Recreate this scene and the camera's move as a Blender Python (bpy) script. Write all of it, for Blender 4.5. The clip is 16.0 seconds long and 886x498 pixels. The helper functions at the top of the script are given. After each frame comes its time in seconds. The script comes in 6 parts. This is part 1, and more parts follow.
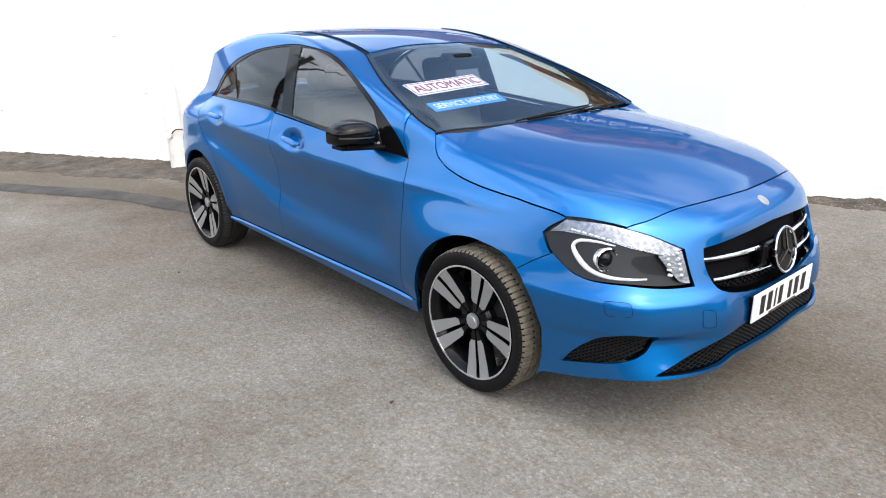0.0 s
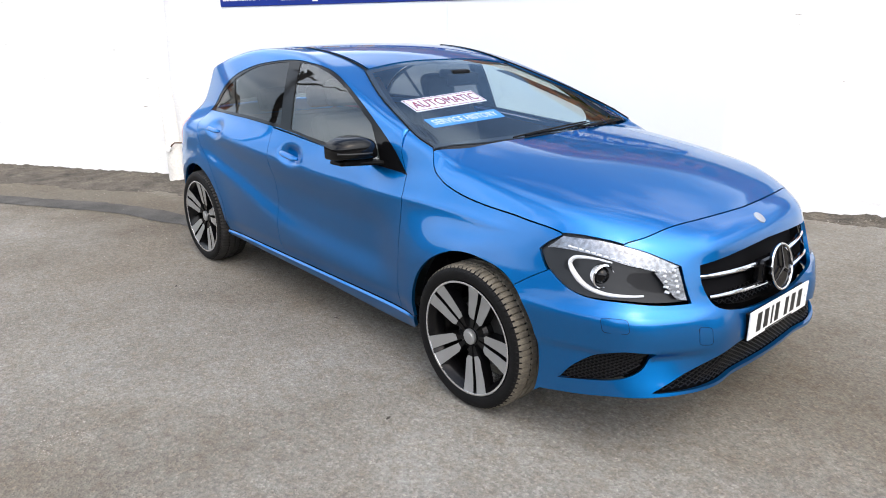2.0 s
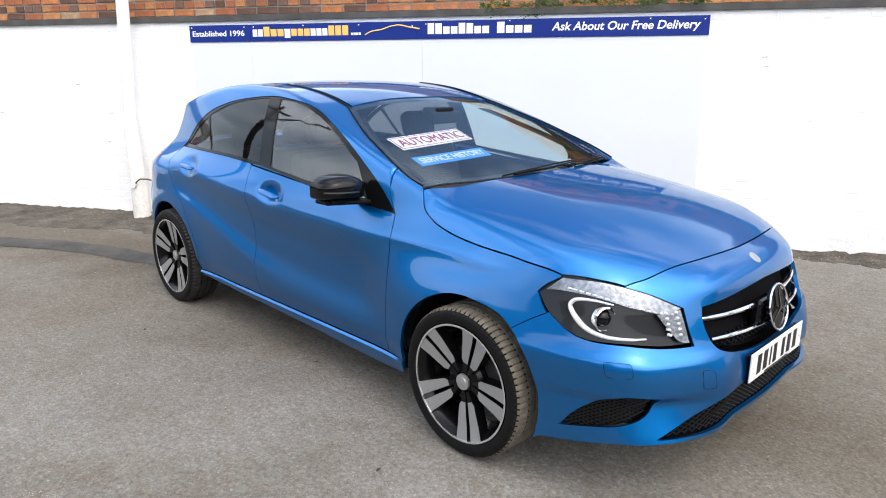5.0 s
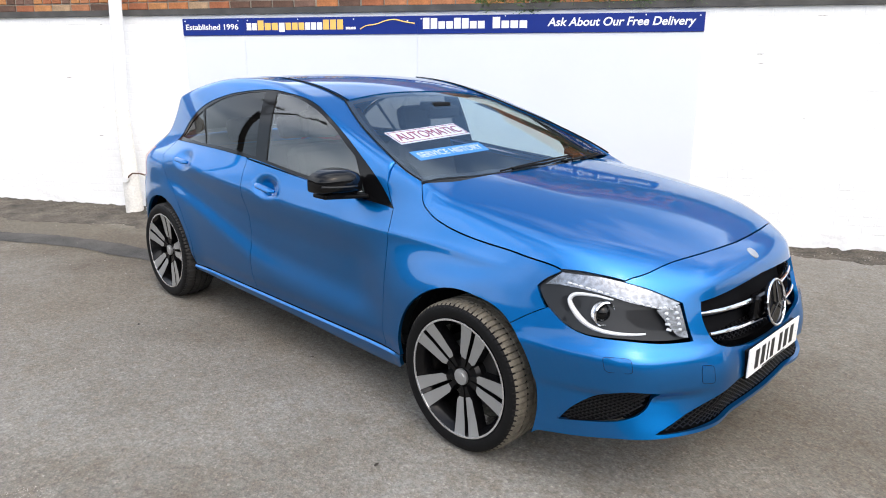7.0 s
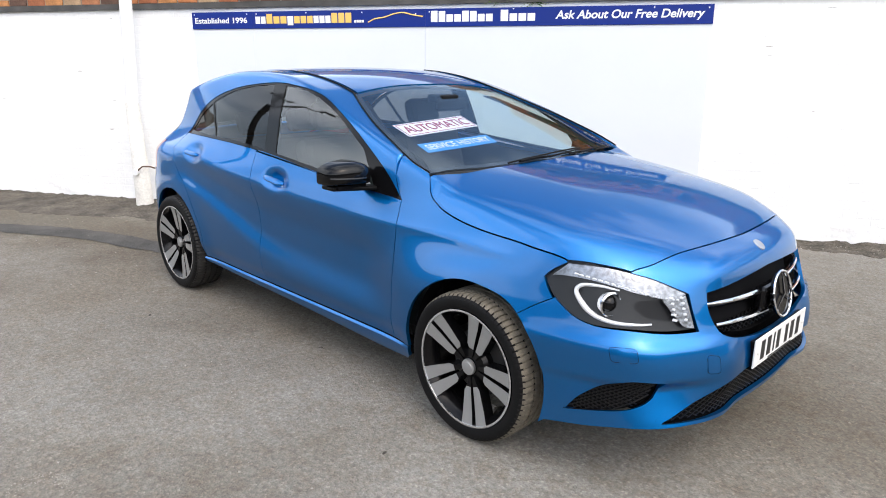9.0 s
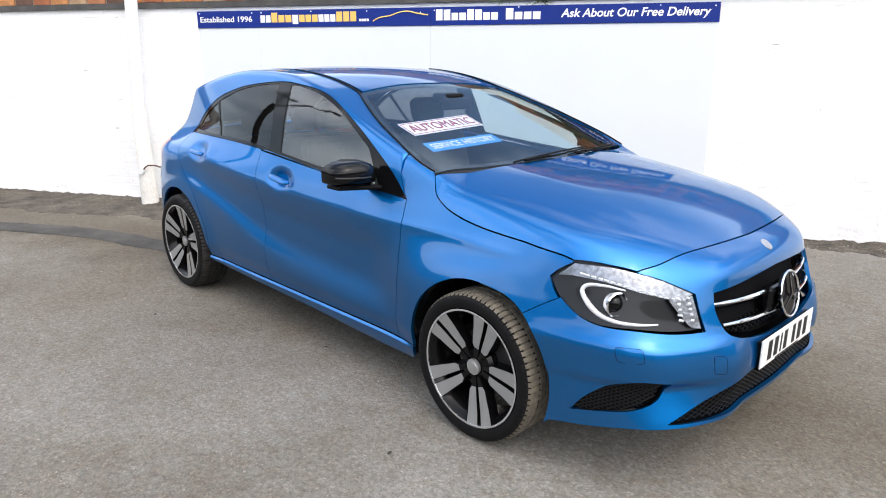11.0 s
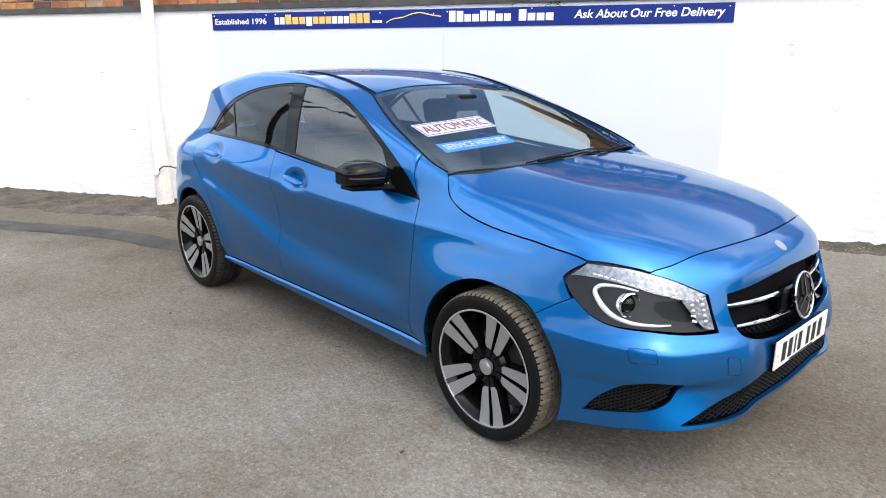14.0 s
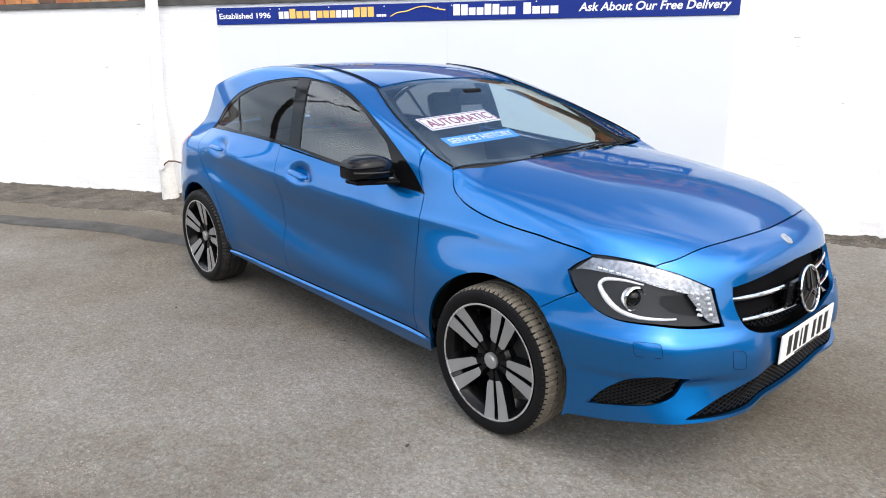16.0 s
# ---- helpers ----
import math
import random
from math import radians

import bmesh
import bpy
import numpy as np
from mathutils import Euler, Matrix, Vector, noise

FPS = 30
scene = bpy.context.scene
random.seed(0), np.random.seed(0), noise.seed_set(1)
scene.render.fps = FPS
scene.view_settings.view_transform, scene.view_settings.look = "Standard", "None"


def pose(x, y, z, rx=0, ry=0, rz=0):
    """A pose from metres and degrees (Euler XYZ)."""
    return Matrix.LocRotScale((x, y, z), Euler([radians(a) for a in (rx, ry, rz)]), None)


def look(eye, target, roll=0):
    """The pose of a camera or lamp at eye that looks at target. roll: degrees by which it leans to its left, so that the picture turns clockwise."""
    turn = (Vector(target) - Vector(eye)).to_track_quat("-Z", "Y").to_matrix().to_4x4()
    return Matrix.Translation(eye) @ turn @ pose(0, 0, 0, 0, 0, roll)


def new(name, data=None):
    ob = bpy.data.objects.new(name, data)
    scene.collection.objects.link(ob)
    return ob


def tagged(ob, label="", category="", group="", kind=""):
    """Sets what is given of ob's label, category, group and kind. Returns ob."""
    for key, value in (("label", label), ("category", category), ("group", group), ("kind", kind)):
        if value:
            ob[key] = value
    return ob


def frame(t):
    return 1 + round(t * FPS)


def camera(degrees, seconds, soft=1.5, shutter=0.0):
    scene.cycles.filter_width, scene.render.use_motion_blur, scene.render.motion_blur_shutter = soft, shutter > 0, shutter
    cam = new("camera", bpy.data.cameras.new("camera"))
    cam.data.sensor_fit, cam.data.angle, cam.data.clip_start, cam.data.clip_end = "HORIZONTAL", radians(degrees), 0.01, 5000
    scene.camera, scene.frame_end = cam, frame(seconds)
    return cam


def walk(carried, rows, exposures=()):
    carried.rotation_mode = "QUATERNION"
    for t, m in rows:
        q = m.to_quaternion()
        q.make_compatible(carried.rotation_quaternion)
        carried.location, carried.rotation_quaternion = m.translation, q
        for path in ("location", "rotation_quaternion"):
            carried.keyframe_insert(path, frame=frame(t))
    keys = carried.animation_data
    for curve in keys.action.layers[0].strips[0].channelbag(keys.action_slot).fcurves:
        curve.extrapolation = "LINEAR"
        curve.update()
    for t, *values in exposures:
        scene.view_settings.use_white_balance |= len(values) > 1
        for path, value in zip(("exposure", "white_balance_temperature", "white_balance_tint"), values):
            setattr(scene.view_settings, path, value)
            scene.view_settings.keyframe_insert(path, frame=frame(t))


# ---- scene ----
# The world: x along the wall, y into the wall, z up; the yard falls a little along the wall.
# SITE takes the car's frame (x ahead from its front axle, y to its left, z up from the ground) into the world.
WALL_TURN = 32.0
SITE = pose(0, 0, 0, 0, 0, -WALL_TURN) @ pose(6.368, 0.304, 0)

cam = camera(66.0, 16.0, soft=1.0)
PATH = [
    (0, (1.919, -2.679, 1.503), (0.489, -1.431, 0.873), -1.1),
    (0.5, (1.924, -2.685, 1.502), (0.493, -1.436, 0.876), -1.1),
    (1, (1.925, -2.681, 1.51), (0.493, -1.43, 0.889), -1.0),
    (1.5, (1.925, -2.681, 1.512), (0.493, -1.425, 0.902), -0.7),
    (2, (1.922, -2.678, 1.515), (0.487, -1.417, 0.921), -0.8),
    (2.5, (1.917, -2.607, 1.518), (0.477, -1.348, 0.934), -0.2),
    (3, (1.91, -2.569, 1.521), (0.455, -1.322, 0.951), -0.6),
    (3.5, (1.852, -2.615, 1.527), (0.395, -1.361, 0.975), -1.0),
    (4, (1.81, -2.657, 1.527), (0.377, -1.356, 1.024), -1.1),
    (4.5, (1.79, -2.692, 1.521), (0.395, -1.347, 1.028), -0.5),
    (7, (1.746, -2.72, 1.505), (0.386, -1.343, 1.0), 0.2),
    (7.5, (1.742, -2.722, 1.503), (0.38, -1.351, 0.99), 0.2),
    (8, (1.749, -2.732, 1.504), (0.385, -1.365, 0.983), 0.2),
    (8.5, (1.756, -2.735, 1.503), (0.389, -1.372, 0.98), 0.0),
    (9, (1.765, -2.739, 1.501), (0.393, -1.382, 0.979), 0.1),
    (11.5, (1.756, -2.733, 1.503), (0.371, -1.389, 0.976), 0.0),
    (12, (1.76, -2.735, 1.503), (0.37, -1.395, 0.981), 0.0),
    (12.5, (1.765, -2.74, 1.504), (0.37, -1.404, 0.985), -0.1),
    (13, (1.769, -2.744, 1.506), (0.37, -1.412, 0.988), -0.1),
    (13.5, (1.769, -2.745, 1.502), (0.365, -1.417, 0.986), -0.1),
    (14, (1.764, -2.746, 1.503), (0.358, -1.424, 0.98), -0.1),
    (14.5, (1.763, -2.744, 1.501), (0.352, -1.428, 0.973), -0.3),
    (15, (1.762, -2.744, 1.5), (0.35, -1.431, 0.968), -0.2),
    (15.5, (1.762, -2.744, 1.504), (0.35, -1.433, 0.968), -0.3),
    (16, (1.764, -2.747, 1.502), (0.352, -1.438, 0.963), -0.3),
]
walk(cam, [(t, SITE @ look(eye, target, roll)) for t, eye, target, roll in PATH],
     exposures=((0.0, 1.13), (2.8, 1.13), (4.2, 1.03), (16.0, 1.03)))

# ---- daylight: a bright, thinly clouded sky ----
world = bpy.data.worlds.new("sky")
scene.world = world
world.use_nodes = True
wt = world.node_tree
sky = wt.nodes.new("ShaderNodeTexSky")
sky.sky_type = "NISHITA"
sky.sun_disc = False
SUN_HEIGHT, SUN_TURN = 52.0, 140.0
sky.sun_elevation, sky.sun_rotation = radians(SUN_HEIGHT), radians(SUN_TURN)
sky.air_density, sky.dust_density, sky.ozone_density = 1.0, 4.0, 1.0
# Broken white cloud over the whole sky.
w_co, w_map, w_noise, w_ramp, w_mix = (wt.nodes.new("ShaderNode" + k) for k in ("TexCoord", "Mapping", "TexNoise", "ValToRGB", "Mix"))
w_map.inputs["Location"].default_value = (3.1, 1.7, 0.4)
w_map.inputs["Scale"].default_value = (1.0, 1.0, 2.6)
w_noise.inputs["Scale"].default_value, w_noise.inputs["Detail"].default_value, w_noise.inputs["Roughness"].default_value = 1.5, 4, 0.5
w_ramp.color_ramp.elements[0].position, w_ramp.color_ramp.elements[1].position = 0.40, 0.74
w_mix.data_type = "RGBA"
w_mix.inputs["B"].default_value = (10.8, 11.2, 11.8, 1)
wt.links.new(w_co.outputs["Generated"], w_map.inputs[0])
wt.links.new(w_map.outputs[0], w_noise.inputs["Vector"])
wt.links.new(w_noise.outputs["Fac"], w_ramp.inputs[0])
wt.links.new(w_ramp.outputs[0], w_mix.inputs["Factor"])
wt.links.new(sky.outputs[0], w_mix.inputs["A"])
wt.links.new(w_mix.outputs["Result"], wt.nodes["Background"].inputs[0])
wt.nodes["Background"].inputs[1].default_value = 0.15
sun = new("sun", bpy.data.lights.new("sun", "SUN"))
sun.data.energy, sun.data.angle, sun.data.color = 0.45, radians(90), (1.0, 0.95, 0.88)
s_el, s_az = radians(SUN_HEIGHT), radians(SUN_TURN)
sun.matrix_world = look((0, 0, 0), (-math.sin(s_az) * math.cos(s_el), -math.cos(s_az) * math.cos(s_el), -math.sin(s_el)))
sun.location = (4, -12, 14)

# ---- materials ----


def material(name, colour, rough=0.5, metal=0.0, coat=0.0, vary=0.0, scale=8.0, bump=0.0, bump_scale=60.0, spec=0.5, fine=0.0, fine_scale=200.0, emit=0.0, rand=0.0):
    """A principled material: colour varied at two scales, and fine relief."""
    m = bpy.data.materials.new(name)
    m.use_nodes = True
    t = m.node_tree
    n, link = t.nodes, t.links.new
    b = n["Principled BSDF"]
    b.inputs["Roughness"].default_value, b.inputs["Metallic"].default_value = rough, metal
    b.inputs["Coat Weight"].default_value, b.inputs["Coat Roughness"].default_value = coat, 0.02
    b.inputs["Specular IOR Level"].default_value = spec
    b.inputs["Base Color"].default_value = (*colour, 1)
    if emit:
        b.inputs["Emission Color"].default_value, b.inputs["Emission Strength"].default_value = (*colour, 1), emit
    tc = n.new("ShaderNodeTexCoord")
    last = None
    for amount, size, detail in ((vary, scale, 6), (fine, fine_scale, 3)):
        if amount:
            tex = n.new("ShaderNodeTexNoise")
            tex.inputs["Scale"].default_value, tex.inputs["Detail"].default_value = size, detail
            link(tc.outputs["Object"], tex.inputs["Vector"])
            mul = n.new("ShaderNodeMapRange")
            mul.inputs["From Min"].default_value, mul.inputs["From Max"].default_value = 0.25, 0.75
            mul.inputs["To Min"].default_value, mul.inputs["To Max"].default_value = 1 - amount, 1 + amount
            link(tex.outputs["Fac"], mul.inputs["Value"])
            mix = n.new("ShaderNodeMix")
            mix.data_type, mix.blend_type = "RGBA", "MULTIPLY"
            mix.inputs["Factor"].default_value = 1
            if last is None:
                mix.inputs["A"].default_value = (*colour, 1)
            else:
                link(last, mix.inputs["A"])
            link(mul.outputs[0], mix.inputs["B"])
            last = mix.outputs["Result"]
    if rand:
        info = n.new("ShaderNodeObjectInfo")
        mul = n.new("ShaderNodeMapRange")
        mul.inputs["To Min"].default_value, mul.inputs["To Max"].default_value = 1 - rand, 1 + rand
        link(info.outputs["Random"], mul.inputs["Value"])
        mix = n.new("ShaderNodeMix")
        mix.data_type, mix.blend_type = "RGBA", "MULTIPLY"
        mix.inputs["Factor"].default_value = 1
        mix.inputs["A"].default_value = (*colour, 1)
        if last is not None:
            link(last, mix.inputs["A"])
        link(mul.outputs[0], mix.inputs["B"])
        last = mix.outputs["Result"]
    if last is not None:
        link(last, b.inputs["Base Color"])
    if bump:
        tex = n.new("ShaderNodeTexNoise")
        tex.inputs["Scale"].default_value, tex.inputs["Detail"].default_value = bump_scale, 8
        link(tc.outputs["Object"], tex.inputs["Vector"])
        bp = n.new("ShaderNodeBump")
        bp.inputs["Strength"].default_value, bp.inputs["Distance"].default_value = bump, 0.01
        link(tex.outputs["Fac"], bp.inputs["Height"])
        link(bp.outputs[0], b.inputs["Normal"])
    return m


def glass(name, tint, gloss=1.45):
    """Thin car glass: tinted see-through with a mirror-like face."""
    m = bpy.data.materials.new(name)
    m.use_nodes = True
    t = m.node_tree
    t.nodes.remove(t.nodes["Principled BSDF"])
    clear, shine, facing, mix, power, lift = (t.nodes.new("ShaderNode" + k) for k in ("BsdfTransparent", "BsdfGlossy", "LayerWeight", "MixShader", "Math", "MapRange"))
    clear.inputs[0].default_value = (*tint, 1)
    shine.inputs["Color"].default_value, shine.inputs["Roughness"].default_value = (1, 1, 1, 1), 0.0
    # A pane reflects alike from both sides: a steady share head-on, rising to all at a grazing look.
    facing.inputs["Blend"].default_value = 0.5
    power.operation = "POWER"
    power.inputs[1].default_value = 4.8
    lift.inputs["To Min"].default_value = 2.0 * ((gloss - 1) / (gloss + 1)) ** 2
    t.links.new(facing.outputs["Facing"], power.inputs[0])
    t.links.new(power.outputs[0], lift.inputs["Value"])
    t.links.new(lift.outputs[0], mix.inputs[0])
    t.links.new(clear.outputs[0], mix.inputs[1])
    t.links.new(shine.outputs[0], mix.inputs[2])
    t.links.new(mix.outputs[0], t.nodes["Material Output"].inputs[0])
    return m


PAINT = material("blue_metallic_paint", (0.001, 0.136, 0.405), 0.40, 0.95, 1.0, fine=0.10, fine_scale=320)
PAINT.node_tree.nodes["Principled BSDF"].inputs["Coat IOR"].default_value = 1.47
PAINT.node_tree.nodes["Principled BSDF"].inputs["Coat Roughness"].default_value = 0.04
PAINT.node_tree.nodes["Principled BSDF"].inputs["Specular Tint"].default_value = (0.25, 0.70, 1.0, 1)
BLACK_GLOSS = material("gloss_black", (0.004, 0.004, 0.0045), 0.06, 0, 0.0, spec=0.26)
RIM_BLACK = material("rim_black", (0.004, 0.004, 0.0045), 0.2, spec=0.22, vary=0.2, scale=30)
RIM_EDGE = material("turned_rim_edge", (0.62, 0.63, 0.64), 0.25, 0.8)
PILLAR_BLACK = material("pillar_gloss_black", (0.004, 0.004, 0.0045), 0.08, spec=0.16)
MESH_BLACK = material("intake_plastic", (0.007, 0.007, 0.0075), 0.4, spec=0.3)
BLACK_PLASTIC = material("black_plastic", (0.004, 0.004, 0.0043), 0.5, spec=0.10, vary=0.2, scale=40, bump=0.1, bump_scale=400)
DARK = material("dark_cavity", (0.005, 0.005, 0.006), 0.9, spec=0.08)
SMOKED = material("smoked_metal", (0.10, 0.10, 0.105), 0.2, 0.9)
RUBBER = material("tyre_rubber", (0.005, 0.005, 0.0053), 0.6, spec=0.15, vary=0.25, scale=14, bump=0.1, bump_scale=200)
# Front tread: dusty, with the light that falls on it put into its colour.
LIT_TREAD = material("lit_dusty_tread", (0.12, 0.105, 0.080), 0.85, vary=0.4, scale=25, fine=0.2, fine_scale=160)
# Rear tread: the same rubber, with the body's shade put into its colour.
SHADED_TREAD = material("shaded_tread", (0.020, 0.019, 0.018), 0.8, vary=0.4, scale=25, fine=0.2, fine_scale=160)
CHROME = material("chrome", (0.82, 0.83, 0.85), 0.08, 1.0)
SILVER = material("machined_alloy", (0.44, 0.45, 0.46), 0.3, 0.75, 0.5, fine=0.05, fine_scale=300)
GLASS = glass("windscreen_glass", (0.92, 0.97, 1.0), 1.60)
GLASS.node_tree.nodes["Glossy BSDF"].inputs["Color"].default_value = (0.80, 0.93, 1.0, 1)
TINTED = glass("privacy_glass", (0.20, 0.215, 0.215), 1.27)
FRIT = material("black_glass_border", (0.004, 0.004, 0.0045), 0.35, spec=0.2)
SIDE_GLASS = glass("side_glass", (0.68, 0.80, 0.76), 1.58)
CLEAR = glass("lamp_lens", (0.93, 0.94, 0.95), 1.0)
TRIM_GREY = material("interior_trim", (0.022, 0.023, 0.025), 0.75, vary=0.2, scale=30)
SEAT_CLOTH = material("seat_fabric", (0.02, 0.02, 0.022), 0.9, vary=0.25, scale=60)
REFLECTOR = material("lamp_reflector", (0.30, 0.31, 0.33), 0.22, 0.85, vary=0.45, scale=60, bump=0.12, bump_scale=90)
LED_WHITE = material("led_strip", (0.70, 0.71, 0.73), 0.2, 0.1, 0.8)
LAMP_DARK = material("lamp_bezel", (0.013, 0.0135, 0.015), 0.35, 0.0, 0.3, spec=0.25)
RED_LENS = material("red_lens", (0.42, 0.02, 0.02), 0.1, 0, 1.0)
PLATE_WHITE = material("plate_white", (0.78, 0.78, 0.76), 0.3)
PLATE_BLACK = material("plate_black", (0.01, 0.01, 0.01), 0.4)
CARD_WHITE = material("card_white", (0.72, 0.70, 0.72), 0.4)
CARD_RED = material("card_red", (0.26, 0.012, 0.03), 0.5)
CARD_BLUE = material("card_blue", (0.025, 0.22, 0.58), 0.4)
SIGN_BLUE = material("sign_blue", (0.006, 0.024, 0.20), 0.35, spec=0.25, vary=0.06, scale=3)
SIGN_WHITE = material("sign_white", (0.82, 0.82, 0.82), 0.45)
SIGN_YELLOW = material("sign_yellow", (0.80, 0.50, 0.12), 0.45)
BOARD_WHITE = material("white_sheet", (0.70, 0.73, 0.765), 0.3, vary=0.02, scale=1.5)
WALL_PAINT = material("white_masonry_paint", (0.84, 0.84, 0.83), 0.85, vary=0.05, scale=2.5, bump=0.35, bump_scale=40, fine=0.03, fine_scale=30)
COPING = material("slate_coping", (0.07, 0.068, 0.065), 0.9, vary=0.4, scale=5, bump=0.4, bump_scale=40)
BRICK = material("red_brick", (0.30, 0.115, 0.055), 0.9, vary=0.35, scale=9, bump=0.4, bump_scale=90, fine=0.2, fine_scale=60, rand=0.15)
MORTAR = material("mortar", (0.26, 0.235, 0.195), 0.95, vary=0.3, scale=10, bump=0.3, bump_scale=60)
POLE_PAINT = material("white_pole_paint", (0.80, 0.80, 0.79), 0.5, vary=0.05, scale=5)
LEAF = material("weed_leaf", (0.07, 0.13, 0.03), 0.6, vary=0.4, scale=20)
bn = BRICK.node_tree
b_info, b_ramp = bn.nodes.new("ShaderNodeObjectInfo"), bn.nodes.new("ShaderNodeValToRGB")
b_ramp.color_ramp.interpolation = "CONSTANT"
b_ramp.color_ramp.elements[0].color, b_ramp.color_ramp.elements[1].color = (0.11, 0.06, 0.042, 1), (0.30, 0.125, 0.06, 1)
b_ramp.color_ramp.elements[1].position = 0.86
for pos, col in ((0.16, (0.30, 0.105, 0.048)), (0.36, (0.38, 0.17, 0.065)), (0.52, (0.14, 0.08, 0.06)), (0.64, (0.34, 0.13, 0.05)), (0.78, (0.30, 0.20, 0.12))):
    b_ramp.color_ramp.elements.new(pos).color = (*col, 1)
bn.links.new(b_info.outputs["Random"], b_ramp.inputs[0])
bn.links.new(b_ramp.outputs[0], [n for n in bn.nodes if n.type == "MIX" and not n.inputs["A"].is_linked][0].inputs["A"])
SLEEVE = material("stained_sleeve", (0.74, 0.72, 0.67), 0.7, vary=0.14, scale=7, bump=0.3, bump_scale=40, fine=0.12, fine_scale=50)
RUST = material("rusty_iron", (0.10, 0.06, 0.04), 0.8, vary=0.4, scale=60)

# ---- building helpers ----
from mathutils.geometry import delaunay_2d_cdt


def link_mesh(name, bm, mat, parent=None, label="", smooth=True):
    me = bpy.data.meshes.new(name)
    bm.to_mesh(me)
    bm.free()
    me.materials.append(mat)
    if smooth:
        me.shade_smooth()
    ob = new(name, me)
    ob.parent = parent
    return tagged(ob, label) if label else ob


def part(name, bm, mat, parent, label="", smooth=False):
    """One mesh under a thing or under a part."""
    return link_mesh(name, bm, mat, parent, label, smooth)


def mesh_part(name, verts, faces, mat, parent=None, label="", smooth=False, sharp=0.6):
    me = bpy.data.meshes.new(name)
    me.from_pydata([tuple(v) for v in verts], [], [tuple(f) for f in faces])
    me.materials.append(mat)
    me.update()
    if smooth:
        me.shade_smooth()
        me.set_sharp_from_angle(angle=sharp)
    ob = new(name, me)
    ob.parent = parent
    return tagged(ob, label) if label else ob


def empty(name, m, label="", category="", group="", kind=""):
    ob = new(name)
    ob.matrix_world = m
    ob.empty_display_size = 0.2
    return tagged(ob, label, category, group, kind)


def box(bm, x0, x1, y0, y1, z0, z1, bevel=0.0, m=None):
    """A box added to bm, with its edges rounded."""
    made = bmesh.ops.create_cube(bm, size=1.0, matrix=Matrix.LocRotScale(((x0 + x1) / 2, (y0 + y1) / 2, (z0 + z1) / 2), None, (x1 - x0, y1 - y0, z1 - z0)))
    vs = made["verts"]
    if bevel:
        es = list({e for v in vs for e in v.link_edges})
        r = bmesh.ops.bevel(bm, geom=es, offset=bevel, segments=2, affect="EDGES", profile=0.5)
        vs = list({v for f in r["faces"] for v in f.verts} | {v for v in vs if v.is_valid})
        vs = list({v for v in vs for e in v.link_edges for v in e.verts})
    if m is not None:
        bmesh.ops.transform(bm, matrix=m, verts=vs)
    return vs


def box_part(name, dims, mat, parent, label="", bevel=0.004, m=None):
    bm = bmesh.new()
    box(bm, *dims, bevel=bevel, m=m)
    return part(name, bm, mat, parent, label)


def tube(path, radius, sides=10, closed=False, flat=1.0):
    """Vertices and faces of a round bar along a path; radius may be a list."""
    pts = [Vector(p) for p in path]
    n = len(pts)
    rad = radius if isinstance(radius, (list, tuple, np.ndarray)) else [radius] * n
    verts, faces = [], []
    ref = None
    for i, p in enumerate(pts):
        a, b = (pts[(i - 1) % n], pts[(i + 1) % n]) if closed else (pts[max(i - 1, 0)], pts[min(i + 1, n - 1)])
        d = (b - a).normalized()
        if ref is None:
            ref = d.orthogonal().normalized()
        ref = (ref - d * ref.dot(d)).normalized()
        side = d.cross(ref)
        for k in range(sides):
            an = 2 * math.pi * k / sides
            verts.append(p + (ref * math.cos(an) + side * math.sin(an) * flat) * rad[i])
    for i in range(n if closed else n - 1):
        j = (i + 1) % n
        for k in range(sides):
            l = (k + 1) % sides
            faces.append((i * sides + k, i * sides + l, j * sides + l, j * sides + k))
    if not closed:
        faces.append(tuple(range(sides))[::-1])
        faces.append(tuple((n - 1) * sides + k for k in range(sides)))
    return verts, faces


def lathe(profile, steps=64):
    """Turn a profile of (radius, y) about the y axis; closed if the first and last points agree."""
    verts, faces = [], []
    n = len(profile)
    for s in range(steps):
        a = 2 * math.pi * s / steps
        verts += [(r * math.cos(a), y, r * math.sin(a)) for r, y in profile]
    for s in range(steps):
        t = (s + 1) % steps
        for i in range(n - 1):
            faces.append((s * n + i, s * n + i + 1, t * n + i + 1, t * n + i))
    return verts, faces


